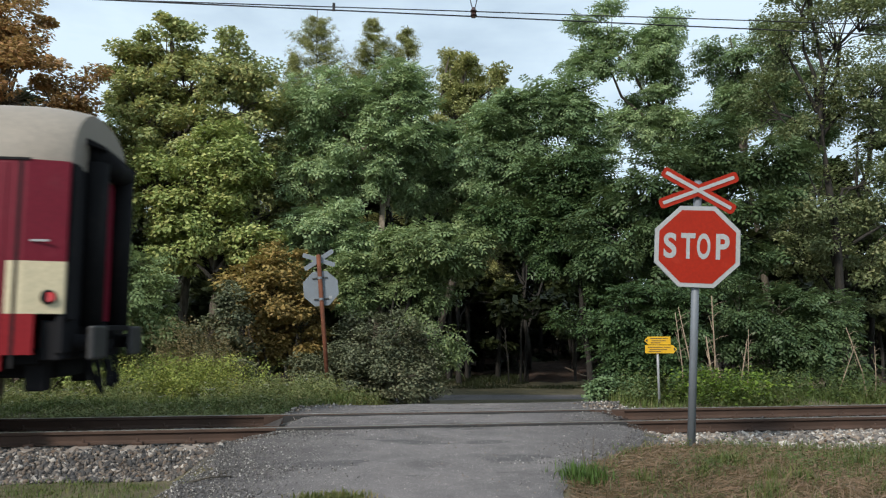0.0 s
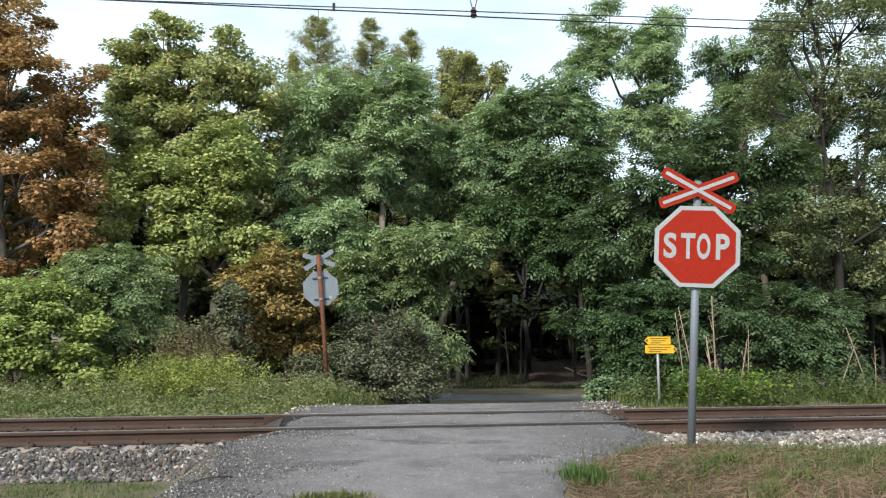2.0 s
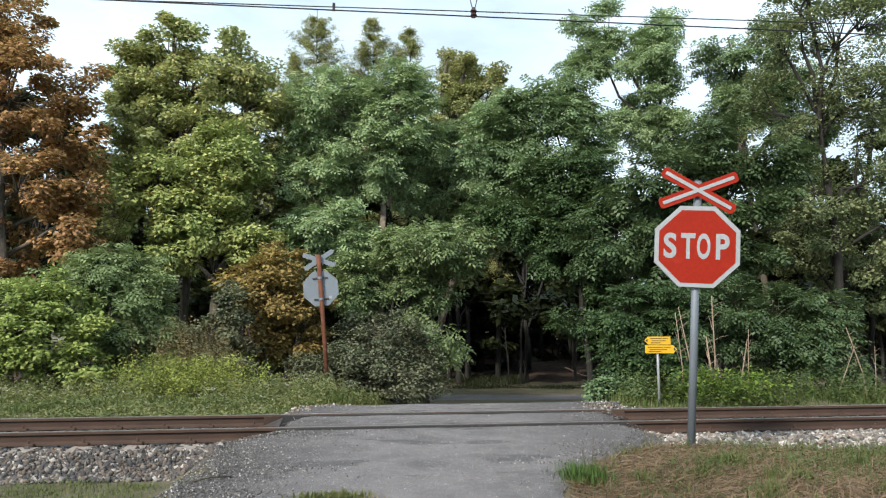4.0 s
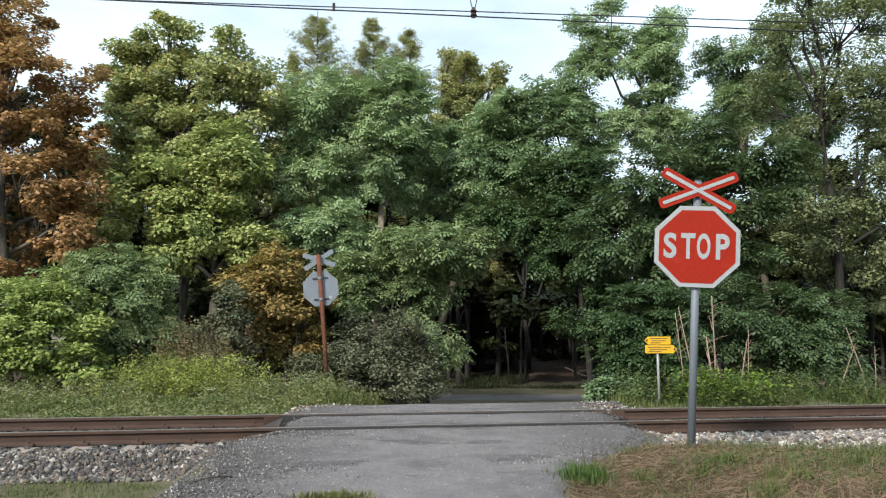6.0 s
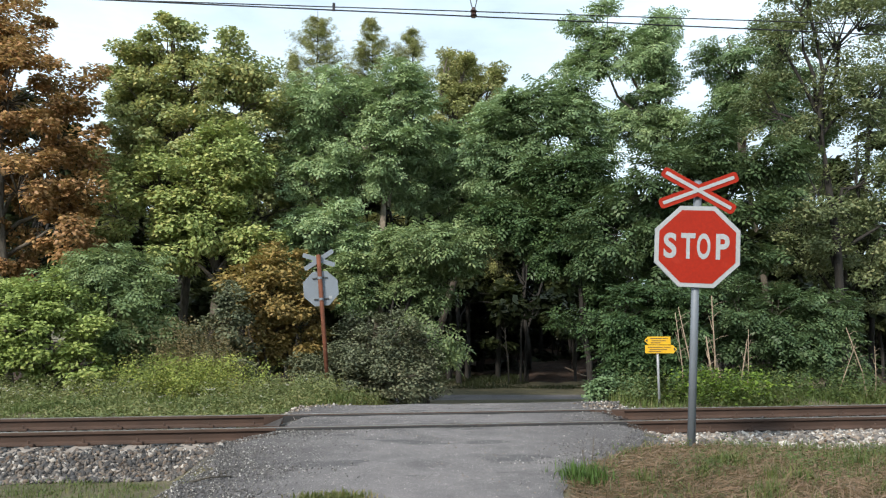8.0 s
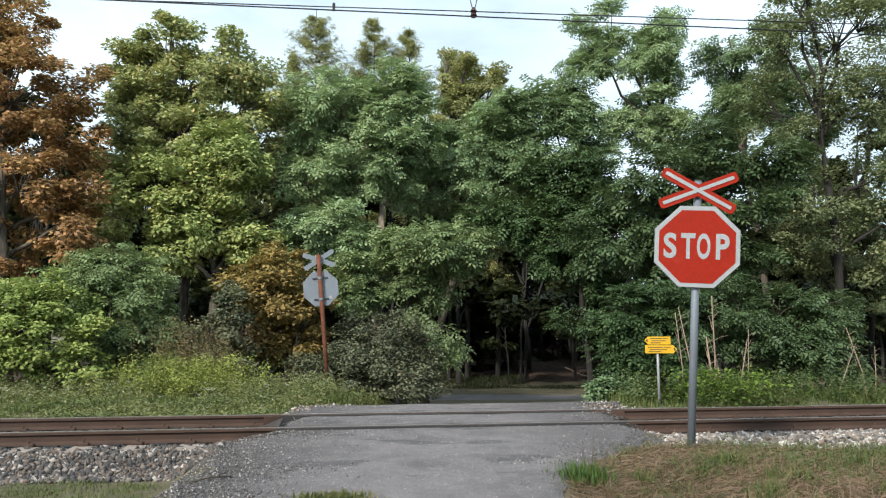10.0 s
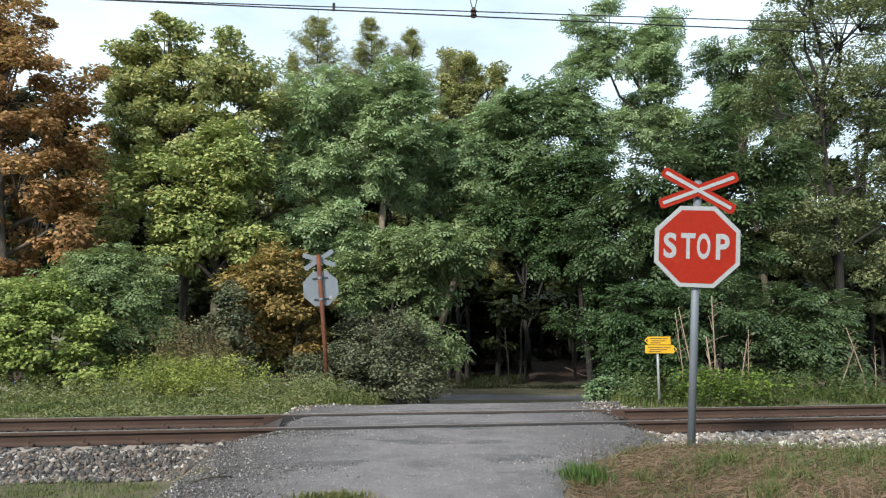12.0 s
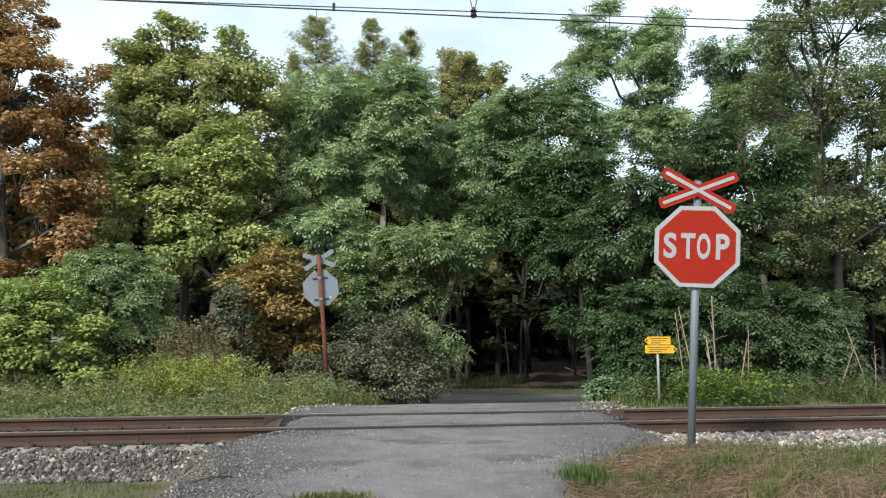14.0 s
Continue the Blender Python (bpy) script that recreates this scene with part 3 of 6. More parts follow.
tree("sloe_bush", "dense grey-green bush with tiny leaves", "bush",
     (-1.55, 20.4), [(-1.65, 20.4, 0.8, 1.3, 1.1, 1.05), (-2.75, 20.3, 0.15, 0.95, 0.8, 0.9), (-0.8, 20.4, 0.1, 0.75, 0.7, 0.9), (-1.9, 20.0, -0.1, 1.6, 1.2, 0.75), (-3.55, 20.5, -0.05, 0.7, 0.6, 0.65)],
     "leaf", SLOE, 46000, 0.075, 18, stems=5, trunk=0.05, clump=0.34, hollow=0.3)
tree("locust_tree", "grey-green locust with feathered leaves", "tree",
     (-2.27, 25), [(-2.72, 25, 7.3, 1.51, 1.28, 1.75), (-1.6, 25, 8.85, 1.14, 0.97, 1.37), (-4.22, 25, 6.72, 1.13, 0.96, 1.55), (-1.58, 25, 6.72, 1.13, 0.96, 1.35), (-3.5, 25, 8.85, 1.14, 0.97, 1.18), (-4.25, 25, 8.46, 0.76, 0.65, 1.17), (-0.83, 25, 7.68, 0.75, 0.64, 1.56)],
     "frond", LOCUST, 8800, 0.34, 19, clump=0.55, bark=BARK_PALE)
tree("locust_tree", "low spreading locust with light green leaves", "tree",
     (-2.13, 22.5), [(-0.4, 22.5, 3.61, 1.51, 1.28, 0.76), (-1.57, 22.5, 2.94, 1.0, 0.85, 0.67), (0.4, 22.5, 3.5, 0.8, 0.71, 0.7), (-2.4, 22.5, 2.61, 0.83, 0.71, 0.83), (-0.7, 22.5, 2.4, 0.75, 0.7, 0.6), (0.15, 21.4, 0.95, 0.34, 0.35, 0.5)],
     "frond", LOCUST_BRIGHT, 4900, 0.33, 20, clump=0.48, stems=2, trunk=0.08, bark=BARK_SHADED)
tree("locust_tree", "small locust leaning over a sign post", "tree",
     (-2.22, 23.5), [(-4.11, 23.5, 4.42, 0.97, 0.82, 0.72), (-3.23, 23.5, 4.42, 0.7, 0.6, 0.72), (-4.62, 23.5, 3.54, 0.88, 0.75, 0.71), (-2.7, 23.5, 3.72, 0.7, 0.6, 0.7)],
     "frond", LOCUST, 3300, 0.33, 21, clump=0.48, trunk=0.07, bark=BARK_PALE)
tree("poplar_tree", "thin sparse poplar above the woods", "tree",
     (-0.7, 33), [(0.28, 33, 12.85, 0.4, 0.4, 1.17), (1.03, 33, 12.72, 0.38, 0.4, 1.3), (1.66, 33, 11.81, 0.63, 0.54, 1.04), (2.41, 33, 12.07, 0.51, 0.43, 0.91), (0.65, 33, 10.52, 1.38, 1.17, 1.81)],
     "leaf", PINE, 13950, 0.13, 22, clump=0.45)
tree("locust_tree", "green locust in the edge of the woods", "tree",
     (-0.77, 27), [(1.14, 27, 7.16, 1.63, 1.39, 1.67), (2.37, 27, 8.62, 1.44, 1.22, 1.47), (-0.08, 27, 6.34, 1.22, 1.04, 1.65), (1.53, 27, 4.9, 1.21, 1.03, 1.23)],
     "frond", LOCUST, 7600, 0.34, 23, clump=0.55)
# one tree in two crowns: this lower one coloured shaded, the next sunlit
tree("locust_tree", "broad locust hanging over the lane, leaves coloured as in shade", "tree",
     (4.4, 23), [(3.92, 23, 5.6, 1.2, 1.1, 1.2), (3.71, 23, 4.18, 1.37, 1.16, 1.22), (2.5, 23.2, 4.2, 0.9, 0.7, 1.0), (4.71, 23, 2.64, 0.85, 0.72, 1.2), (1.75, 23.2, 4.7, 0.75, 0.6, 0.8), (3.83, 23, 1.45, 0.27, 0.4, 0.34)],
     "frond", LOCUST_DEEP_SHADE, 6600, 0.34, 24, clump=0.55, trunk=0.1, bark=BARK_SHADED)
tree("locust_tree", "tall full locust above the lane, leaves coloured as in sunlight", "tree",
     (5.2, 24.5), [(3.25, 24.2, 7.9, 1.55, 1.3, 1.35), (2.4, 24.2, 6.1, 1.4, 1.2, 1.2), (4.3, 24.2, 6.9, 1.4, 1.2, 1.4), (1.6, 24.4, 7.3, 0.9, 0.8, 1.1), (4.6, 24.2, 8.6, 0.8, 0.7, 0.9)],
     "frond", LOCUST_SUNLIT, 6200, 0.35, 124, clump=0.55, trunk=0.09, bark=BARK_SHADED)
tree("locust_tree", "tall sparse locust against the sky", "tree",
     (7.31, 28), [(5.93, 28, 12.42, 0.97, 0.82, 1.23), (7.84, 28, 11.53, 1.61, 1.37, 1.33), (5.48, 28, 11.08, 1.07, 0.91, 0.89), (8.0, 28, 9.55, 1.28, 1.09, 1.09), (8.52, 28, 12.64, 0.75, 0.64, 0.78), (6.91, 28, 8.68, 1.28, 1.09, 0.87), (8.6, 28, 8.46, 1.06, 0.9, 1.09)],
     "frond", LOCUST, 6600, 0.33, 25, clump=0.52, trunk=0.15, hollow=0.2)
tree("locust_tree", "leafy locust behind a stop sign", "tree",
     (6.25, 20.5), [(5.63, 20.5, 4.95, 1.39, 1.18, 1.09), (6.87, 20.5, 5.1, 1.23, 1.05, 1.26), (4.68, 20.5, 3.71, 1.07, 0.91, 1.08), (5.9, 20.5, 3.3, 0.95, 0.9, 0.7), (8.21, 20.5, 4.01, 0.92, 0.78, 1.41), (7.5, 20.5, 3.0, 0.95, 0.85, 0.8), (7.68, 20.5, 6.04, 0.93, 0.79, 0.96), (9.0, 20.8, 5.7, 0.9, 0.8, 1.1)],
     "frond", LOCUST_SHADE, 6000, 0.36, 26, clump=0.46, trunk=0.1, bark=BARK_SHADED)
tree("locust_tree", "tall airy locust with dark branches", "tree",
     (11.6, 27), [(10.46, 27, 11.16, 1.03, 0.88, 1.29), (12.09, 27, 10.73, 1.44, 1.22, 1.72), (11.18, 27, 8.83, 1.64, 1.39, 1.26), (13.02, 27, 8.62, 1.23, 1.05, 1.69), (10.38, 27, 9.25, 1.03, 0.88, 1.06), (12.31, 27, 6.75, 1.22, 1.04, 1.45)],
     "frond", LOCUST_SUNLIT, 6400, 0.33, 27, clump=0.52, trunk=0.15, hollow=0.2)
tree("ash_tree", "tall tree with dark bare lower branches", "tree",
     (12.07, 23), [(12.47, 23, 10.41, 1.23, 1.05, 1.48), (13.41, 23, 8.42, 1.22, 1.04, 1.81), (11.8, 23, 7.88, 0.88, 0.75, 1.44), (12.9, 23, 5.75, 1.21, 1.03, 1.42), (11.34, 23, 5.58, 0.86, 0.73, 1.23), (14.03, 23, 4.36, 1.37, 1.16, 2.45), (11.77, 23, 4.01, 0.69, 0.59, 1.04), (10.6, 23.3, 10.2, 0.9, 0.8, 1.3), (11.5, 23.2, 11.6, 1.0, 0.9, 0.9), (13.5, 23.2, 11.2, 0.9, 0.8, 1.2), (10.3, 23.3, 8.0, 0.8, 0.7, 1.2)],
     "leaf", ASH, 40000, 0.1, 28, clump=0.55, bark=BARK_SHADED, trunk=0.15, hollow=0.2)
tree("ash_tree", "olive green tree at the edge of the woods", "tree",
     (12.88, 26), [(13.31, 26, 4.38, 1.55, 1.32, 1.77), (14.6, 26, 3.21, 1.16, 0.99, 1.75), (11.93, 26, 3.99, 1.16, 0.99, 1.56), (16.11, 26, 8.75, 1.58, 1.34, 3.7)],
     "leaf", ASH, 28000, 0.1, 29, clump=0.5, bark=BARK_SHADED, hollow=0.3)
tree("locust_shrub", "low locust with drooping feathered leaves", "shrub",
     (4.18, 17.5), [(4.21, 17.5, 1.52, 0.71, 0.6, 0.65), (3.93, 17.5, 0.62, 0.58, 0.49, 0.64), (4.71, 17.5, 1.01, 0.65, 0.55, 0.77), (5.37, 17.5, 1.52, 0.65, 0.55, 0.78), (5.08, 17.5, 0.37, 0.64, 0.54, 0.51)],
     "frond", LOCUST_DEEP_SHADE, 4140, 0.26, 30, stems=3, trunk=0.05, clump=0.42)
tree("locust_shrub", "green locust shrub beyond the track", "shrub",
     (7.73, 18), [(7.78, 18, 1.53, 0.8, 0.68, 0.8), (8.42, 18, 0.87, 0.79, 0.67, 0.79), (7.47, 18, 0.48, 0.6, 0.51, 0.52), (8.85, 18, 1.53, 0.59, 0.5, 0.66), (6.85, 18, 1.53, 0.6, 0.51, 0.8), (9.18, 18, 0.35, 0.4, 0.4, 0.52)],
     "frond", LOCUST_SHADE, 4140, 0.26, 31, stems=3, trunk=0.05, clump=0.42)
tree("leafy_bush", "low bright green bush beside the lane", "bush",
     (3.7, 16.5), [(3.69, 16.5, -0.06, 0.46, 0.4, 0.26), (3.33, 16.5, -0.06, 0.21, 0.4, 0.21), (4.17, 16.5, -0.12, 0.36, 0.4, 0.22)],
     "leaf", LOCUST_SUNLIT, 4500, 0.08, 32, stems=4, trunk=0.02, clump=0.22)
tree("hawthorn_bush", "pale grey-green bush at the foot of the trees", "bush",
     (-5.63, 20), [(-5.67, 20, 1.56, 0.74, 0.63, 0.89), (-6.24, 20, 1.12, 0.73, 0.62, 0.74), (-5.63, 20, 0.39, 0.88, 0.75, 0.59), (-6.66, 20, 0.39, 0.66, 0.56, 0.66)],
     "leaf", SLOE, 9000, 0.11, 33, stems=4, trunk=0.04, clump=0.36)
conifer("conifer_tree", "slender olive conifer rising above the woods", (-7.53, 44), 20.36, 1.96, 301)
conifer("conifer_tree", "bushy olive-brown conifer rising above the woods", (-4.15, 43.5), 19.66, 2.17, 302)
conifer("conifer_tree", "thin olive conifer above the woods", (-1.98, 44.5), 19.51, 1.74, 303)
conifer("conifer_tree", "thin young conifer above the woods", (0.38, 45), 18.29, 1.01, 304)
conifer("conifer_tree", "narrow conifer above the woods", (1.46, 45.5), 18.41, 1.16, 305)
conifer("conifer_tree", "small conifer between taller trees", (3.3, 46), 17.25, 1.3, 306)
conifer("conifer_tree", "slender conifer half hidden by a maple", (-8.89, 44), 17.6, 1.74, 307)



# ---- the woods behind ----
def build_woods():
    """Three forest trees, built once and repeated along the far side of the road."""
    rng = np.random.default_rng(77)
    kinds = []
    for i, (w, h) in enumerate(((2.9, 13.0), (2.6, 14.5), (3.3, 12.0))):
        x, y = 16.0 + 6.5 * i, 58.0 + 2 * i
        z0 = gz(x, y)
        lobes = [(x, y, z0 + h * 0.86, w * 0.7, w * 0.7, h * 0.13), (x + 0.9, y, z0 + h * 0.68, w, w, h * 0.15), (x - 1.2, y + 0.4, z0 + h * 0.52, w, w, h * 0.12), (x + 0.6, y - 0.6, z0 + h * 0.38, w, w, h * 0.09)]
        kinds.append(tree("forest_tree", "tall leafy tree behind the road, leaves coloured as in shade", "tree", (x, y), lobes, "leaf", WOODS_SHADE, 3000, 0.5, 200 + i, trunk=0.16, clump=0.8, bark=BARK_SHADED, group="trees of the woods behind"))
    n = 0
    for row, (y0, step) in enumerate(((44.6, 3.3), (49.0, 3.4), (54.5, 3.8), (61.0, 4.2))):
        half = 20 + 6 * row
        x = -half - 8.0
        while x < half + 10:
            x += step * rng.uniform(0.75, 1.3)
            y = y0 + rng.uniform(-1.2, 1.2)
            s = rng.uniform(0.85, 1.15) * (1.0 if row < 3 else 1.12)
            if x > 6 + row:
                s *= 0.8
            m = Matrix.Translation((x, y, gz(x, y) - 0.1)) @ Matrix.Rotation(rng.uniform(0, 6.28), 4, "Z")
            ob = copy_thing(kinds[n % 3], m)
            ob.scale = (s, s, s)
            n += 1
    for x, y, s in ((1.2, 46.5, 0.62), (3.4, 46.2, 0.55), (10.2, 46.8, 0.6)):
        ob = copy_thing(kinds[n % 3], Matrix.Translation((x, y, gz(x, y) - 0.1)) @ Matrix.Rotation(n * 2.1, 4, "Z"))
        ob.scale = (s, s, s * 0.8)
        n += 1
    # undergrowth that closes the wood under its crowns
    x, y = 20.0, 57.5
    z0 = gz(x, y)
    shrub = tree("forest_shrub", "undergrowth shrub beneath the forest trees, coloured as in shade", "shrub", (x, y), [(x, y, z0 + 1.1, 1.5, 1.1, 1.1), (x + 0.5, y, z0 + 2.6, 1.3, 1.0, 1.0), (x - 0.5, y, z0 + 3.6, 1.0, 0.9, 0.8)], "leaf", WOODS_SHADE, 1500, 0.48, 240, trunk=0.05, stems=3, clump=0.6, bark=BARK_SHADED, group="undergrowth of the woods")
    for row, y0 in enumerate((56.5, 64.0, 70.0, 49.5)):
        x = -24.0 - 4 * (row % 3)
        while x < 34:
            x += rng.uniform(1.5, 2.3)
            if row == 3 and 5.2 < x < 9.8:
                continue
            y = y0 + rng.uniform(-1.0, 1.0)
            s = rng.uniform(0.85, 1.25) * (1.0 + 0.4 * (row % 3))
            ob = copy_thing(shrub, Matrix.Translation((x, y, gz(x, y) - 0.1)) @ Matrix.Rotation(rng.uniform(0, 6.28), 4, "Z"))
            ob.scale = (s, s, s)
    # more of the same wood between the lane and the road, on both sides of the lane; those near x -3.9 and -2.4, mostly
    # hidden, are added to shade the forest floor
    for x, y, s in ((-7.5, 31.5, 0.9), (-3.9, 32.0, 0.95), (-2.4, 32.2, 1.0), (-11.5, 31.0, 0.9), (-16, 30.5, 0.9), (11.5, 31.5, 0.72), (15.5, 31.0, 0.7), (-21, 30, 0.95), (20, 31, 0.7), (13.5, 30.0, 0.8), (17.8, 32.0, 0.85), (9.0, 28.0, 0.68), (-14.5, 27.0, 0.8), (-18.0, 24.5, 0.75)):
        ob = copy_thing(kinds[n % 3], Matrix.Translation((x, y, gz(x, y) - 0.1)) @ Matrix.Rotation(n * 1.3, 4, "Z"))
        ob.scale = (s, s, s)
        n += 1


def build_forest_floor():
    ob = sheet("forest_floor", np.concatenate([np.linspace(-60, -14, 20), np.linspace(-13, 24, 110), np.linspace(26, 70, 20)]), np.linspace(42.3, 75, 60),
               lambda X, Y: ground_z(X, Y) + 0.13 + 0.05 * np.sin(X * 1.7) * np.sin(Y * 1.3), LITTER_SHADED)
    tagged(ob, "brown leaf litter on the forest floor, darkened as in shade", "forest floor", kind="structure")


def stem(name, label, pts, r0, r1, mat, category="trunk"):
    rng = np.random.default_rng(len(label))
    bm = bmesh.new()
    limb(bm, pts, r0, r1, 8)
    d = Vector(pts[-1]) - Vector(pts[0])
    for k in range(5):
        t = 0.45 + 0.11 * k
        a = Vector(pts[0]) + d * t
        b = a + Vector((rng.uniform(-0.7, 0.7), rng.uniform(-0.4, 0.4), rng.uniform(0.3, 0.8))) * d.length * 0.2
        limb(bm, [a, (a + b) / 2 + Vector((0, 0, 0.03)), b], r1 * 0.8, r1 * 0.2, 5)
    base = Vector(pts[0])
    bmesh.ops.translate(bm, verts=bm.verts, vec=-base)
    ob = part(name, bm, mat, None, smooth=True)
    ob.matrix_basis = Matrix.Translation(base)
    return tagged(ob, label, category)


# ---- the track ----
def rail_profile():
    half = [(0.0, 0.0), (0.030, 0.0), (0.036, -0.010), (0.036, -0.034), (0.010, -0.048), (0.008, -0.115), (0.020, -0.132), (0.068, -0.145), (0.068, -0.156), (0.0, -0.156)]
    return half[1:-1] + [(-a, b) for a, b in half[-2:0:-1]]


def build_rail(name, label, v, s0, s1, parent=None):
    out = rail_profile()
    root = empty(name, TRACK @ Matrix.Translation((0, v, 0)))
    tagged(root, label, "rail")
    part("rail_body", prism_bm(out, s0, s1, axis="x"), RUST_RAIL, root, "rusty brown rail web and foot")
    part("rail_head", box_bm(s0, s1, -0.028, 0.028, -0.0005, 0.003), RAIL_TOP, root, "polished steel running surface")
    return root


def build_track():
    build_rail("rail", "worn steel rail with rusty brown web", 0.0, -420, 120)
    build_rail("rail", "worn steel rail with rusty brown web on the forest side", GAUGE, -420, 120)
    # guard rails inside the gauge over the crossing, their ends bent inwards
    for v, sgn in ((0.10, 1), (GAUGE - 0.10, -1)):
        bm = bmesh.new()
        path = [(-2.35, v + sgn * 0.14), (-1.95, v), (2.5, v), (2.95, v + sgn * 0.14)]
        ring = []
        for s, y in path:
            ring.append([bm.verts.new((s, y + a, b)) for a, b in ((-0.014, -0.004), (0.014, -0.004), (0.014, -0.15), (-0.014, -0.15))])
        for a, b in zip(ring, ring[1:]):
            for k in range(4):
                bm.faces.new((a[k], a[(k + 1) % 4], b[(k + 1) % 4], b[k]))
        bm.faces.new(ring[0]), bm.faces.new(ring[-1])
        ob = part("guard_rail", bm, RUST_RAIL, None)
        ob.matrix_basis = TRACK
        tagged(ob, "rusty guard rail with flared ends beside the running rail", "guard rail", "guard rails of the crossing")
    # black strips added as the dark gap between the lane and the rails
    for v, w in ((-0.085, 0.045), (0.062, 0.03), (GAUGE - 0.164, 0.045), (GAUGE + 0.042, 0.04)):
        ob = part("edge_strip", box_bm(-2.1, 2.45, v, v + w, -0.12, -0.004, 0.004), GAP_BLACK, None)
        ob.matrix_basis = TRACK
        tagged(ob, "black strip added for the dark gap between rail and asphalt", "crossing strip", "edge strips of the crossing")
    # sloping plates that lift loose couplings over the edge of the lane
    for s0, s1 in ((-2.42, -2.08), (3.0, 2.6)):
        bm = bmesh.new()
        top = [(s1, 0.26, -0.012), (s1, GAUGE - 0.26, -0.012), (s0, GAUGE - 0.26, -0.15), (s0, 0.26, -0.15)]
        hi = [bm.verts.new(p) for p in top]
        lo = [bm.verts.new((a, b, c - 0.02)) for a, b, c in top]
        bm.faces.new(hi), bm.faces.new(lo[::-1])
        for k in range(4):
            bm.faces.new((hi[k], lo[k], lo[(k + 1) % 4], hi[(k + 1) % 4]))
        ob = part("deflector_plate", bm, DARK_PLATE, None)
        ob.matrix_basis = TRACK
        tagged(ob, "sloping rusty steel plate between the rails", "deflector plate", "deflector plates of the crossing")
    # sleepers with their clips
    first = None
    step = 0.612
    for k in range(-22, 24):
        s = k * step - 0.05
        if -2.2 < s < 2.3:
            continue
        m = TRACK @ Matrix.Translation((s, 0, 0))
        if first is None:
            first = empty("sleeper", m)
            tagged(first, "grey concrete sleeper stained brown by rust", "sleeper", "sleepers of the track")
            bm = prism_bm([(-0.13, -0.34), (0.13, -0.34), (0.11, -0.166), (-0.11, -0.166)], -0.5, GAUGE + 0.5, bevel=0.012)
            part("beam", bm, CONCRETE, first)
            for v in (0.0, GAUGE):
                for sg in (-1, 1):
                    bm = box_bm(-0.06, 0.06, v + sg * 0.075 - 0.035, v + sg * 0.075 + 0.035, -0.165, -0.125, 0.01)
                    cyl_bm((0, v + sg * 0.085, -0.125), (0, v + sg * 0.085, -0.085), 0.018, 0.015, 6, bm)
                    part("rail_clip", bm, RUST_RAIL, first, "rusty rail clip with bolt")
        else:
            copy_thing(first, m)


def stones(name, label, n, pick, lo, hi, material, seed, zoff=0.0):
    """Loose broken stones strewn where pick(rng, n) says, in one mesh."""
    rng = np.random.default_rng(seed)
    xy = pick(rng, n)
    n = len(xy)
    cube = np.array([(a, b, c) for a in (-1, 1) for b in (-1, 1) for c in (-1, 1)], float)
    quads = np.array([(0, 1, 3, 2), (4, 6, 7, 5), (0, 4, 5, 1), (2, 3, 7, 6), (0, 2, 6, 4), (1, 5, 7, 3)])
    size = rng.uniform(lo, hi, n) * 0.5
    V = cube[None] * rng.uniform(0.55, 1.0, (n, 8, 3)) * (size[:, None] * np.stack([rng.uniform(0.8, 1.4, n), rng.uniform(0.6, 1.0, n), rng.uniform(0.35, 0.8, n)], 1))[:, None, :]
    q = rng.normal(size=(n, 4))
    q /= np.linalg.norm(q, axis=1, keepdims=True)
    w, x, y, z = q.T
    R = np.stack([1 - 2 * (y * y + z * z), 2 * (x * y - z * w), 2 * (x * z + y * w), 2 * (x * y + z * w), 1 - 2 * (x * x + z * z), 2 * (y * z - x * w),
                  2 * (x * z - y * w), 2 * (y * z + x * w), 1 - 2 * (x * x + y * y)], 1).reshape(n, 3, 3)
    V = np.einsum("nij,nkj->nki", R, V)
    left, right = road_edges(xy[:, 1])
    on_road = (xy[:, 0] > left) & (xy[:, 0] < right)
    base = np.where(on_road, road_z(xy[:, 0], xy[:, 1]), ground_z(xy[:, 0], xy[:, 1])) + zoff
    pos = np.stack([xy[:, 0], xy[:, 1], base + size * rng.uniform(0.1, 0.6, n)], 1)
    V = V + pos[:, None, :]
    Fq = quads[None] + (np.arange(n) * 8)[:, None, None]
    ob = array_object(name, V.reshape(-1, 3), Fq.reshape(-1, 4), material)
    return tagged(ob, label, "stones", kind="stuff")


def track_pick(s0, s1, v0, v1, skip=None):
    def pick(rng, n):
        s, v = rng.uniform(s0, s1, n), rng.uniform(v0, v1, n)
        if skip:
            k = ~((s > skip[0] - 0.09 * rng.normal(0, 1, n)) & (s < skip[1] + 0.09 * rng.normal(0, 1, n)))
            s, v = s[k], v[k]
        # the sleepers' ends stay bare
        u = (s + 0.05) / 0.612
        k = ~((np.abs(u - np.round(u)) * 0.612 < 0.125) & (s < 0) & (v > -0.47) & (v < GAUGE + 0.47) & (rng.random(len(s)) < 0.93))
        s, v = s[k], v[k]
        return np.stack([s * CT - v * ST, RAIL_Y + s * ST + v * CT], 1)
    return pick


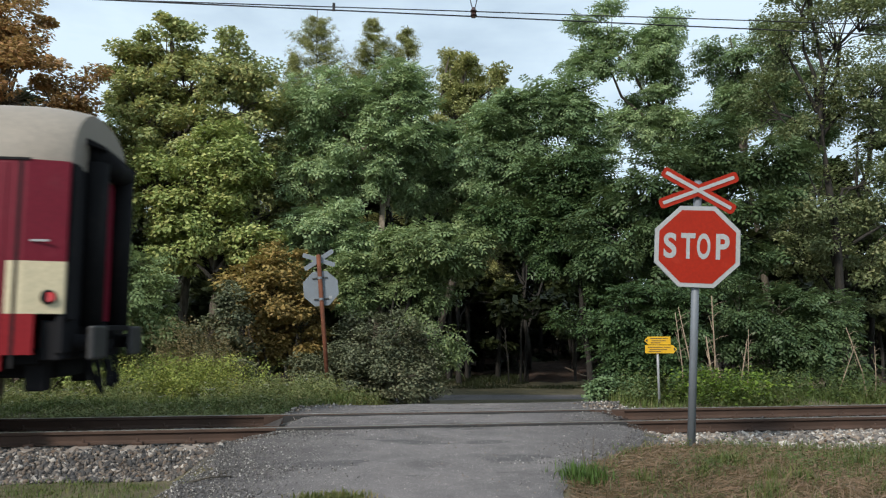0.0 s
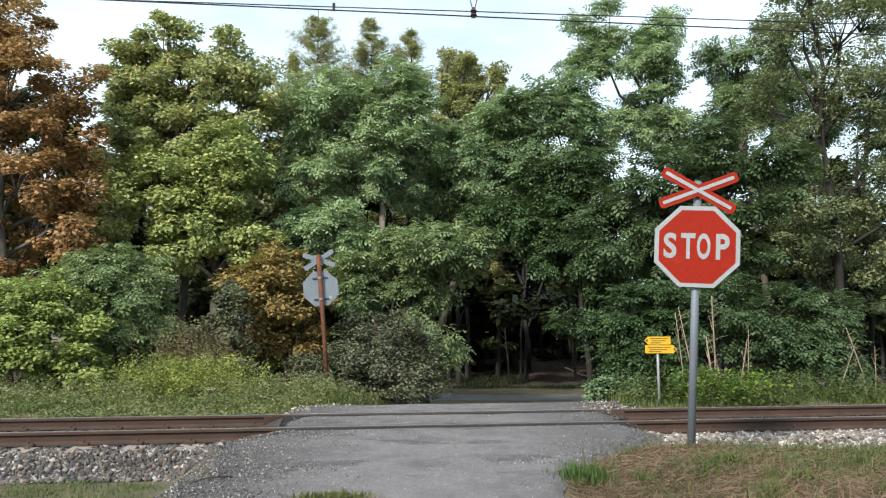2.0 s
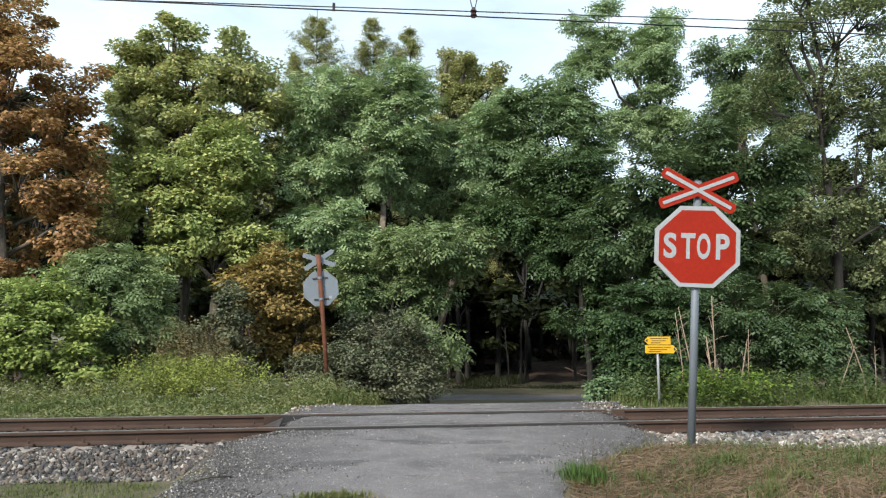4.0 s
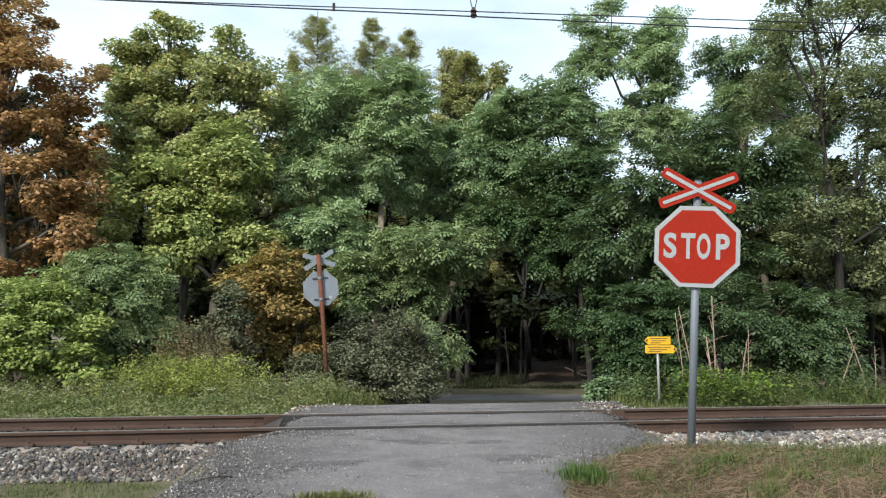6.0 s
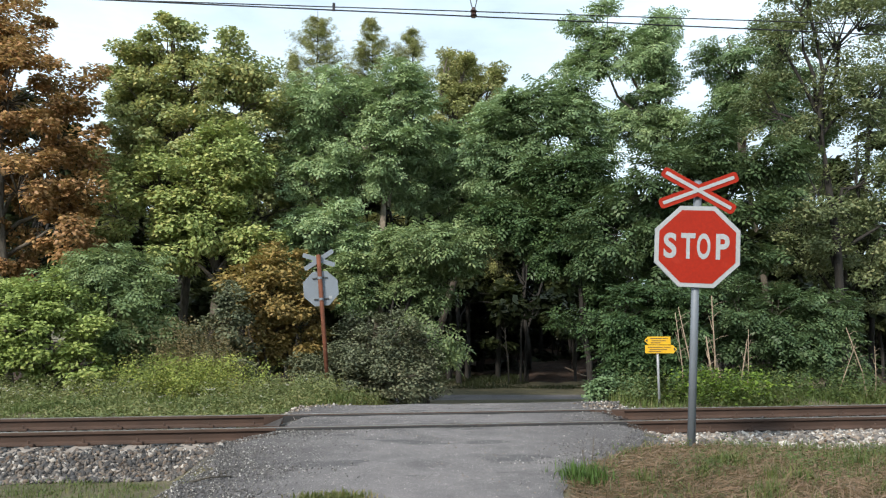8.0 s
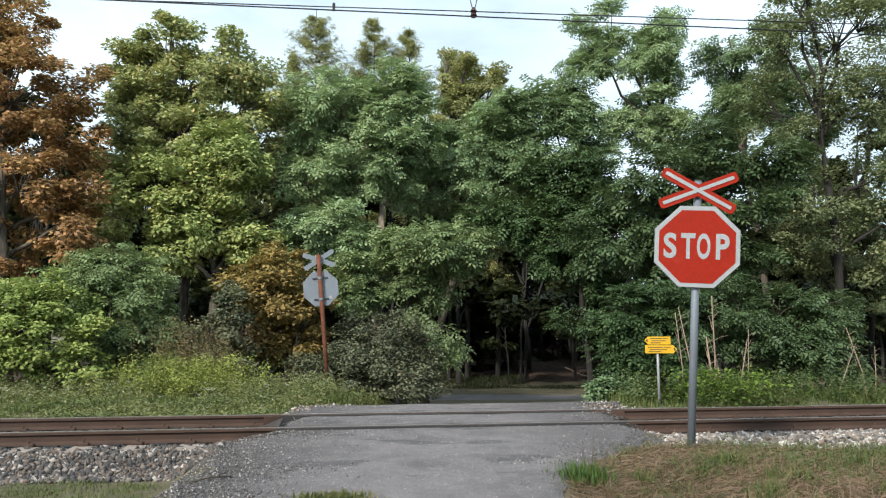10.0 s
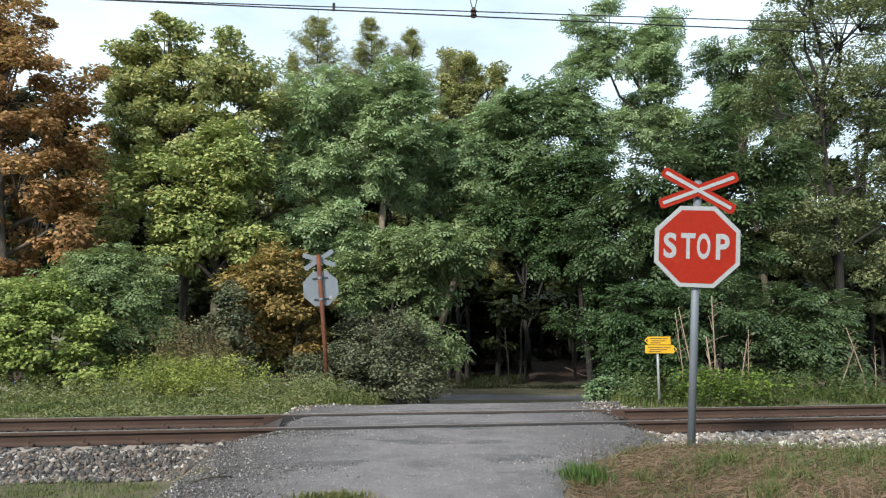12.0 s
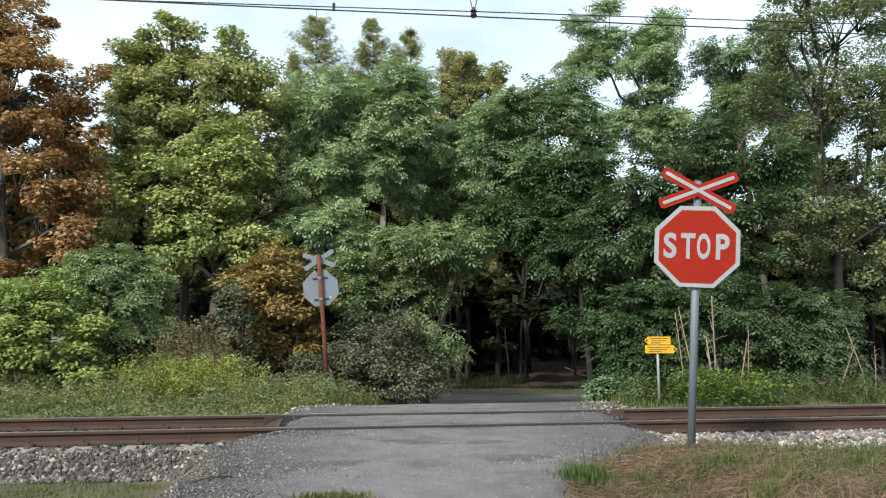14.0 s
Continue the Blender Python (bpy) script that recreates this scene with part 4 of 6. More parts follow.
def build_ballast():
    bed = sheet("ballast_bed", np.concatenate([np.linspace(-420, -14, 12), np.linspace(-12, 14, 120), np.linspace(16, 120, 12)]), np.linspace(-1.12, 2.75, 24),
                lambda X, Y: ground_z(X * CT - Y * ST, RAIL_Y + X * ST + Y * CT) + 0.006, BALLAST_BED)
    bed.matrix_basis = TRACK
    tagged(bed, "bed of crushed stone under the track", "track bed", kind="structure")
    # the larger stones nearest the lane's end of the bed, each by itself
    rng = np.random.default_rng(8)
    shapes = []
    for k in range(7):
        bm = bmesh.new()
        bmesh.ops.create_cube(bm, size=0.8)
        for v in bm.verts:
            v.co = Vector([c * rng.uniform(0.6, 1.2) for c in v.co])
        bmesh.ops.scale(bm, vec=(rng.uniform(0.9, 1.3), rng.uniform(0.7, 1.0), rng.uniform(0.5, 0.8)), verts=bm.verts)
        me = bpy.data.meshes.new("stone")
        bm.to_mesh(me)
        bm.free()
        me.materials.append(STONE_SINGLE)
        shapes.append(me)
    for k in range(280):
        s = rng.uniform(-6.3, -3.0) if k % 2 else rng.uniform(2.7, 7.5)
        v = rng.uniform(-1.1, -0.2)
        x, y = s * CT - v * ST, RAIL_Y + s * ST + v * CT
        ob = new("stone", shapes[k % 7])
        ob.parent = bed
        d = rng.uniform(0.04, 0.085)
        ob.matrix_basis = TRACK.inverted() @ Matrix.LocRotScale((x, y, gz(x, y) + d * 0.28), Euler(rng.uniform(-1.1, 1.1, 3) + np.array([0, 0, rng.uniform(0, 6)])), (d, d, d))
    stones("ballast", "grey and tan crushed stone along the rails", 6500, track_pick(-7.5, -2.6, -1.2, -0.12), 0.028, 0.07, STONE, 3)
    stones("ballast", "paler crushed stone beside the stop sign", 6500, track_pick(2.65, 8.8, -1.35, -0.12), 0.03, 0.085, STONE_PALE, 9)
    stones("ballast", "crushed stone between and behind the rails", 6000, track_pick(-8, 10, 0.1, 2.9, (-2.35, 2.75)), 0.03, 0.075, STONE, 4)


# ---- signs ----
def octagon(w):
    a = w / 2
    b = a * math.tan(math.pi / 8)
    return [(b, -a), (a, -b), (a, b), (b, a), (-b, a), (-a, b), (-a, -b), (-b, -a)]


def rounded_bar(length, width, n=6):
    """A bar with rounded ends, as an outline."""
    a, r = length / 2 - width * 0.3, width * 0.3
    pts = []
    for cx, cz, t0 in ((a, width / 2 - r, 0), (-a, width / 2 - r, 90), (-a, -width / 2 + r, 180), (a, -width / 2 + r, 270)):
        for k in range(n + 1):
            t = radians(t0 + 90 * k / n)
            pts.append((cx + r * math.cos(t), cz + r * math.sin(t)))
    return pts


def lettering(text, height, width, bold):
    """The words as a mesh in the x-z plane, centred, facing -y."""
    cu = bpy.data.curves.new("lettering", "FONT")
    cu.body, cu.align_x, cu.align_y, cu.size = text, "CENTER", "CENTER", 1.0
    cu.extrude, cu.offset = 0.02, bold
    cu.space_character = 1.06
    tmp = new("lettering_source", cu)
    me = bpy.data.meshes.new_from_object(tmp.evaluated_get(bpy.context.evaluated_depsgraph_get()))
    bpy.data.objects.remove(tmp)
    bm = bmesh.new()
    bm.from_mesh(me)
    xs, ys = [v.co.x for v in bm.verts], [v.co.y for v in bm.verts]
    cx, cy, k = (max(xs) + min(xs)) / 2, (max(ys) + min(ys)) / 2, height / (max(ys) - min(ys))
    wide = width / (max(xs) - min(xs))
    for v in bm.verts:
        v.co = Vector(((v.co.x - cx) * wide, -v.co.z * 0.1, (v.co.y - cy) * k))
    return bm


def stop_sign(m, label, group, post_mat, post_r, post_top, post_bottom, plate_z, cross_z, clean):
    """A stop sign under a St Andrew's cross on a steel post. Its front faces -y in its own space."""
    root = empty("stop_sign", m)
    tagged(root, label, "road sign", group)
    post = part("post", cyl_bm((0, 0, post_bottom), (0, 0, post_top), post_r, seg=20), post_mat, root, smooth=True)
    part("post_cap", cyl_bm((0, 0, post_top), (0, 0, post_top + 0.012), post_r * 1.08, post_r * 0.8, 16), SIGN_BLACK if clean else post_mat, root)
    y = -post_r - 0.03
    plate = part("plate", prism_bm([(a, b + plate_z) for a, b in octagon(0.885)], y, y + 0.022, bevel=0.004), SIGN_BACK, root, "octagonal plate with grey metal back")
    part("white_border", prism_bm([(a, b + plate_z) for a, b in octagon(0.877)], y - 0.003, y - 0.0005), SIGN_WHITE, plate, "white border")
    part("red_field", prism_bm([(a, b + plate_z) for a, b in octagon(0.788)], y - 0.006, y - 0.0035), SIGN_RED, plate, "red field")
    bm = bmesh.new()
    for char, at, wide in (("S", -0.278, 0.134), ("T", -0.092, 0.148), ("O", 0.068, 0.138), ("P", 0.262, 0.137)):
        one = lettering(char, 0.278, wide, 0.03)
        bmesh.ops.translate(one, verts=one.verts, vec=(at, y - 0.008, plate_z + 0.005))
        me = bpy.data.meshes.new("letter")
        one.to_mesh(me)
        one.free()
        bm.from_mesh(me)
    part("word", bm, SIGN_WHITE, plate, "white letters reading STOP")
    for dz in (-0.27, 0.27):
        bm = box_bm(-0.19, 0.19, y + 0.022, y + 0.05, plate_z + dz - 0.018, plate_z + dz + 0.018, 0.004)
        br = part("bracket", bm, SIGN_BLACK if not clean else GALV, root, "steel clamp bracket")
        part("clamp", cyl_bm((0, 0, plate_z + dz - 0.03), (0, 0, plate_z + dz + 0.03), post_r * 1.18, seg=16), GALV, br)
    # the cross
    cross = None
    for k, ang in enumerate((-29.5, 22.0)):
        bm = prism_bm(rounded_bar(0.865, 0.118), 0, 0.012, bevel=0.003)
        bmesh.ops.transform(bm, matrix=Matrix.Translation((0.0, y - 0.003 * k, cross_z)) @ Matrix.Rotation(radians(-ang), 4, "Y"), verts=bm.verts)
        arm = part("cross_arm", bm, SIGN_RED if clean else SIGN_BACK, root, "red arm of a railway cross" if clean else "weathered grey back of a cross arm")
        bm = prism_bm(rounded_bar(0.785, 0.038), -0.0065 + 0.001 * k, -0.0005)
        bmesh.ops.transform(bm, matrix=Matrix.Translation((0.0, y - 0.003 * k, cross_z)) @ Matrix.Rotation(radians(-ang), 4, "Y"), verts=bm.verts)
        part("white_stripe", bm, SIGN_WHITE, arm, "white stripe along the arm")
    part("cross_bracket", box_bm(-0.06, 0.06, y + 0.012, 0, cross_z - 0.03, cross_z + 0.03, 0.004), GALV, root)
    if not clean:
        part("sticker", box_bm(-0.27, -0.19, y + 0.022, y + 0.026, plate_z - 0.28, plate_z - 0.20), SIGN_WHITE, root, "small pale sticker with faded writing")
    return root


def build_signs():
    # beside the lane in front of the track; the post leans a little
    m = Matrix.Translation((2.635, 8.27, 0.0)) @ Matrix.Rotation(radians(-13), 4, "Z") @ Matrix.Rotation(radians(3.3), 4, "Y")
    stop_sign(m, "red octagonal stop sign under a red and white railway cross", "stop signs of the crossing", GALV, 0.042, 2.83, -0.35, 2.105, 2.72, True)
    # its twin across the track, seen from behind, on a rusted post
    x, y = -2.88, 19.5
    m = Matrix.Translation((x, y, gz(x, y))) @ Matrix.Rotation(radians(185), 4, "Z") @ Matrix.Rotation(radians(5.1), 4, "Y")
    stop_sign(m, "back of a grey stop sign on a leaning rusted post", "stop signs of the crossing", RUST_STEEL, 0.055, 3.62, -0.3, 2.76, 3.50, False)
    # yellow path signs
    x, y = 4.20, 15.0
    root = empty("finger_post", Matrix.Translation((x, y, gz(x, y))))
    tagged(root, "two yellow cycle route signs on a thin white post", "signpost")
    top = 1.08 - gz(x, y)
    part("post", cyl_bm((0.0, 0.03, -0.1), (-0.01, 0.03, top), 0.025, seg=12), SIGN_WHITE, root, "thin pale post", smooth=True)
    for k, (z0, z1, x0, x1, tip) in enumerate(((top - 0.155, top, -0.20, 0.24, -1), (top - 0.325, top - 0.168, -0.26, 0.29, 1))):
        h = (z0 + z1) / 2
        o = [(x0, z0), (x1, z0), (x1 + 0.07, h), (x1, z1), (x0, z1)] if tip > 0 else [(x0, z0), (x1, z0), (x1, z1), (x0, z1), (x0 - 0.07, h)]
        plate = part("sign_plate", prism_bm(o, -0.012, 0.0), SIGN_YELLOW, root, "yellow arrow plate")
        for dz, a, b in ((0.112, 0.10, 0.62), (0.112, 0.66, 0.9), (0.067, 0.16, 0.78), (0.028, 0.12, 0.55)):
            part("writing", box_bm(x0 + (x1 - x0) * a, x0 + (x1 - x0) * b, -0.016, -0.0125, z0 + dz, z0 + dz + 0.012), SIGN_BLACK, plate, "line of small black writing")
        e = x1 + 0.03 if tip > 0 else x0 - 0.03
        part("arrow", prism_bm([(e - 0.02 * tip, h - 0.035), (e + 0.02 * tip, h), (e - 0.02 * tip, h + 0.035)], -0.016, -0.0125), SIGN_BLACK, plate, "black arrow head")


def build_wires():
    """Contact wires over the track, with a hanger."""
    def wire(name, label, a, b, r):
        bm = bmesh.new()
        limb(bm, [Vector(a).lerp(Vector(b), t) for t in np.linspace(0, 1, 9)], r, r, 6)
        ob = part(name, bm, DARK_WIRE, None, smooth=True)
        ob.matrix_basis = TRACK @ Matrix.Translation((0, GAUGE / 2, 0))
        return tagged(ob, label, "overhead wire", "overhead wires")
    k1, k2 = (6.089 - 5.722) / 11.73, (5.919 - 5.717) / 11.73
    wire("contact_wire", "thin dark overhead wire above the track", (-44.46, 0, 5.722 - 40 * k1), (47.27, 0, 6.089 + 40 * k1), 0.008)
    wire("contact_wire", "dark overhead contact wire above the track", (-44.46, 0, 5.717 - 40 * k2), (47.27, 0, 5.919 + 40 * k2), 0.010)
    root = empty("wire_hanger", TRACK @ Matrix.Translation((0.57, GAUGE / 2, 5.79)))
    tagged(root, "dark insulator holding the overhead wire on thin stays", "insulator")
    bm = bmesh.new()
    for z, r in ((0.0, 0.035), (0.03, 0.05), (0.06, 0.04), (0.09, 0.055), (0.12, 0.035)):
        cyl_bm((0, 0, z), (0, 0, z + 0.028), r, r * 0.7, 12, bm)
    part("insulator", bm, INSULATOR, root, "ribbed brown insulator")
    for dx in (-0.35, 0.35):
        part("stay", cyl_bm((dx * 0.05, 0, 0.13), (dx, 0, 1.5), 0.007, seg=6), DARK_WIRE, root)
    root = empty("wire_clip", TRACK @ Matrix.Translation((-1.47, GAUGE / 2, 5.785)))
    tagged(root, "small clamp joining two overhead wires", "clamp")
    part("clip", box_bm(-0.02, 0.02, -0.015, 0.015, -0.03, 0.09, 0.005), DARK_WIRE, root)


# ---- the railway coach ----
COACH_RED = weathered("coach_crimson", (0.128, 0.007, 0.019), 0.45, 0, 0.12, 1.5, (0.13, 0.02, 0.03), 0.03, 0.2)
COACH_SCARLET = weathered("coach_scarlet", (0.19, 0.009, 0.014), 0.4, 0, 0.12, 1.5, (0.18, 0.02, 0.02), 0.03, 0.2)
COACH_CREAM = weathered("coach_cream", (0.5, 0.44, 0.30), 0.4, 0, 0.08, 1.5, (0.4, 0.34, 0.24), 0.03)
COACH_ROOF = weathered("coach_roof_grey", (0.25, 0.22, 0.185), 0.6, 0, 0.15, 1.2, (0.25, 0.22, 0.19), 0.05)
COACH_BLACK = weathered("coach_black", (0.013, 0.013, 0.015), 0.8, 0, 0.3, 4, (0.03, 0.027, 0.025), 0.2, 0.1)
GANGWAY_RUBBER = weathered("gangway_rubber", (0.011, 0.011, 0.012), 0.9, 0, 0.3, 4, (0.025, 0.022, 0.02), 0.2, 0.08)
COACH_GREY = weathered("buffer_grey", (0.035, 0.035, 0.037), 0.6, 0.2, 0.3, 5, (0.04, 0.035, 0.03), 0.1)
WHEEL_STEEL = weathered("wheel_steel", (0.2, 0.17, 0.15), 0.5, 0.7)


def glass_material(name, tint):
    m = Nodes(name)
    m.bsdf.inputs["Base Color"].default_value = (*tint, 1)
    m.rough(0.04)
    m.bsdf.inputs["Specular IOR Level"].default_value = 0.7
    m.bsdf.inputs["Coat Weight"].default_value = 0.5
    return m.mat


# pale metallic base: the sky's reflection is partly put into the glass colour
SKY_TINT_GLASS = glass_material("sky_tint_glass", (0.42, 0.47, 0.48))
SKY_TINT_GLASS.node_tree.nodes["Principled BSDF"].inputs["Metallic"].default_value = 0.6
DARK_GLASS = glass_material("dark_glass", (0.02, 0.025, 0.028))
LAMP_RED = glass_material("red_lens", (0.45, 0.01, 0.01))
LAMP_CLEAR = glass_material("clear_lens", (0.9, 0.92, 0.95))

W, LEN = 1.44, 24.5


def side_outline(inset=0.0):
    """Half the roof's outline from the gutter to the ridge."""
    pts = []
    for k in range(9):
        t = k / 8
        a = math.pi / 2 * t
        pts.append(((W - inset) * math.cos(a) ** 0.75, 3.16 + (0.89 - inset) * math.sin(a) ** 1.0))
    return pts


def build_coach():
    """The last coach of a train; its end stands at x = 0 in its own space and it runs off to -x."""
    root = empty("railway_coach", TRACK @ pose(-4.48, GAUGE / 2, 0))
    tagged(root, "red railway coach with cream band and grey roof", "railway coach")
    # side walls by bands: the end tapers in over the last 0.45 m
    for sg in (-1, 1):
        y = sg * W

        def band(name, z0, z1, mat, label, x_end=0.0, x0=-LEN):
            bm = bmesh.new()
            for a, b, ya, yb in ((x0, -0.42, y, y), (-0.42, x_end, y, y - sg * 0.10)):
                vs = [bm.verts.new(p) for p in ((a, ya, z0), (b, yb, z0), (b, yb, z1), (a, ya, z1), (a, ya - sg * 0.06, z0), (b, yb - sg * 0.06, z0), (b, yb - sg * 0.06, z1), (a, ya - sg * 0.06, z1))]
                for f in ((0, 1, 2, 3), (7, 6, 5, 4), (0, 4, 5, 1), (3, 2, 6, 7), (0, 3, 7, 4), (1, 5, 6, 2)):
                    bm.faces.new([vs[i] for i in f])
            return part(name, bm, mat, root, label)
        upper = band("upper_side", 1.99, 3.16, COACH_RED, "crimson upper side")
        band("cream_band", 1.39, 1.99, COACH_CREAM, "cream band along the end of the side", x0=-0.60)
        part("middle_side", box_bm(-LEN, -0.60, min(y, y - sg * 0.06), max(y, y - sg * 0.06), 1.39, 1.99), COACH_RED, root, "crimson side below the windows")
        part("lower_side", box_bm(-LEN, -0.28, min(y, y - sg * 0.06), max(y, y - sg * 0.06), 0.93, 1.39), COACH_SCARLET, root, "scarlet lower side")
        part("step_panel", box_bm(-1.5, -0.60, min(y + sg * 0.002, y - sg * 0.05), max(y + sg * 0.002, y - sg * 0.05), 0.75, 0.93), COACH_SCARLET, root)
        # the door seam, its grab bar, and the windows
        part("door_seam", box_bm(-0.515, -0.475, min(y, y + sg * 0.006), max(y, y + sg * 0.006), 0.78, 3.14), COACH_BLACK, root, "dark seam beside the door")
        door = part("door", box_bm(-1.45, -0.63, min(y, y + sg * 0.010), max(y, y + sg * 0.010), 0.80, 3.12, 0.004), COACH_RED, root, "crimson entrance door")
        part("door_window", prism_bm([(-1.25, 2.0), (-0.83, 2.0), (-0.78, 2.06), (-0.78, 2.80), (-0.85, 2.88), (-1.25, 2.88)], y + sg * 0.008, y + sg * 0.016), DARK_GLASS, door, "dark door window")
        part("door_handle", box_bm(-0.78, -0.68, min(y, y + sg * 0.03), max(y, y + sg * 0.03), 1.50, 1.66, 0.006), SIGN_BACK, door, "steel door handle")
        for k in range(10):
            x = -3.4 - 2.0 * k
            win = part("window_frame", box_bm(x - 0.62, x + 0.62, min(y, y + sg * 0.008), max(y, y + sg * 0.008), 1.99, 2.92, 0.01), COACH_GREY, upper)
            part("window_pane", box_bm(x - 0.58, x + 0.58, min(y, y + sg * 0.012), max(y, y + sg * 0.012), 2.03, 2.88, 0.01), DARK_GLASS, win)
        part("marking", box_bm(-0.36, -0.16, min(y - sg * 0.01, y - sg * 0.005), max(y - sg * 0.012, y), 2.21, 2.235), SIGN_WHITE, root, "small white writing") if sg < 0 else None
        part("gutter", box_bm(-LEN, -0.40, min(y - sg * 0.02, y + sg * 0.012), max(y - sg * 0.02, y + sg * 0.012), 3.145, 3.175), COACH_BLACK, root)
        # tail lamp let into the corner
        yy = y - sg * 0.065
        lamp = part("tail_lamp", cyl_bm((-0.16, yy - sg * 0.01, 1.58), (-0.13, yy + sg * 0.035, 1.58), 0.085, 0.08, 20), COACH_BLACK, root, "black tail lamp housing")
        part("lamp_lens", cyl_bm((-0.13, yy + sg * 0.03, 1.58), (-0.127, yy + sg * 0.045, 1.58), 0.06, 0.055, 20), LAMP_RED, lamp, "pink-red lamp lens")
    # the roof, pulled in and down over the end
    half = side_outline()
    ring = half + [(-a, b) for a, b in half[-2::-1]]
    bm = bmesh.new()
    rows = []
    for x, w, dz in ((-LEN, 1, 0), (-0.62, 1, 0), (-0.42, 0.985, -0.01), (-0.22, 0.955, -0.035), (-0.05, 0.915, -0.075), (0.0, 0.89, -0.10)):
        rows.append([bm.verts.new((x, a * w, 3.16 + (b - 3.16) * (1 + dz * 0.9) )) for a, b in ring])
    for a, b in zip(rows, rows[1:]):
        for k in range(len(ring) - 1):
            bm.faces.new((a[k], a[k + 1], b[k + 1], b[k]))
    part("roof", bm, COACH_ROOF, root, "grey-beige rounded roof", smooth=True)
    # end wall: roof part grey, the rest dark
    bm = bmesh.new()
    bm.faces.new([bm.verts.new((-0.005, a * 0.89, 3.16 + (b - 3.16) * 0.91)) for a, b in ring])
    part("roof_end", bm, COACH_ROOF, root, "grey end of the roof")
    part("end_wall", box_bm(-0.08, -0.004, -1.33, 1.33, 0.95, 3.16), COACH_BLACK, root, "black end wall")
    part("end_beam", box_bm(-0.25, -0.02, -1.3, 1.3, 0.86, 1.32, 0.02), COACH_BLACK, root, "black headstock")
    # gangway: rubber tubes at the sides and over the top, a red door inside
    for sg in (-1, 1):
        part("gangway_tube", cyl_bm((0.09, sg * 0.60, 1.25), (0.09, sg * 0.60, 3.30), 0.14, seg=18), GANGWAY_RUBBER, root, "black rubber gangway tube", smooth=True)
        part("corner_post", box_bm(-0.02, 0.05, sg * 1.15 - 0.12, sg * 1.15 + 0.12, 1.32, 3.16, 0.02), COACH_BLACK, root)
    part("gangway_top", cyl_bm((0.09, -0.66, 3.36), (0.09, 0.66, 3.36), 0.15, seg=18), GANGWAY_RUBBER, root, "black rubber gangway tube", smooth=True)
    part("rain_hood", prism_bm([(-0.02, 3.52), (0.22, 3.44), (0.22, 3.48), (-0.02, 3.60)], -0.78, 0.78), COACH_BLACK, root)
    part("end_door", box_bm(-0.01, 0.03, -0.42, 0.42, 1.32, 3.2, 0.01), COACH_RED, root, "red door inside the gangway")
    part("gangway_sill", box_bm(0.0, 0.26, -0.7, 0.7, 1.20, 1.27, 0.01), COACH_BLACK, root)
    for sg in (-1, 1):
        b = part("buffer", cyl_bm((-0.1, sg * 0.875, 1.06), (0.24, sg * 0.875, 1.06), 0.10, 0.09, 16), COACH_BLACK, root, smooth=False)
        bm = box_bm(0.22, 0.30, sg * 0.875 - 0.29, sg * 0.875 + 0.29, 0.86, 1.26, 0.03)
        part("buffer_plate", bm, COACH_GREY, b, "dark grey rectangular buffer plate")
    coup = part("coupling", box_bm(-0.02, 0.20, -0.06, 0.06, 0.96, 1.10, 0.02), COACH_BLACK, root, "black screw coupling")
    for k in range(3):
        bm = bmesh.new()
        bmesh.ops.create_cone(bm, segments=10, radius1=0.03, radius2=0.03, depth=0.16, cap_ends=True, matrix=Matrix.Translation((0.16, 0, 0.88 - 0.16 * k)))
        part("link", bm, COACH_BLACK, coup)
    for y0, y1, z in ((-0.45, -0.18, 0.42), (-0.62, -0.3, 0.5), (0.35, 0.5, 0.5), (0.15, 0.3, 0.45)):
        bm = bmesh.new()
        pts = [Vector((0.02 + 0.16 * math.sin(math.pi * t), y0 + (y1 - y0) * t, 0.95 - (0.95 - z) * math.sin(math.pi * min(1, t * 1.1)))) for t in np.linspace(0, 1, 12)]
        limb(bm, pts, 0.022, 0.022, 8)
        part("brake_hose", bm, GANGWAY_RUBBER, root, smooth=True)
    # underframe
    part("underframe", box_bm(-LEN, -0.3, -1.2, 1.2, 0.82, 0.95), COACH_BLACK, root)
    part("step", box_bm(-1.4, -0.7, -1.42, -1.12, 0.40, 0.44, 0.008), COACH_BLACK, root)
    part("drawgear", box_bm(-1.2, -0.28, -0.5, 0.5, 0.62, 0.86, 0.03), COACH_BLACK, root)
    for x, y in ((-0.35, -0.95), (-0.42, 0.9)):
        part("step_bracket", box_bm(x - 0.12, x + 0.1, y - 0.14, y + 0.14, 0.5, 0.9, 0.02), COACH_BLACK, root)
    for k, bx in enumerate((-3.1, -LEN + 3.1)):
        bogie = part("bogie", box_bm(bx - 1.6, bx + 1.6, -1.05, 1.05, 0.46, 0.74, 0.04), COACH_BLACK, root)
        for wx in (-1.25, 1.25):
            bm = bmesh.new()
            for y in (-0.75, 0.75):
                cyl_bm((bx + wx, y - 0.065, 0.46), (bx + wx, y + 0.065, 0.46), 0.46, seg=28, bm=bm)
            cyl_bm((bx + wx, -0.8, 0.46), (bx + wx, 0.8, 0.46), 0.08, seg=12, bm=bm)
            part("wheelset", bm, WHEEL_STEEL, bogie)
    return root


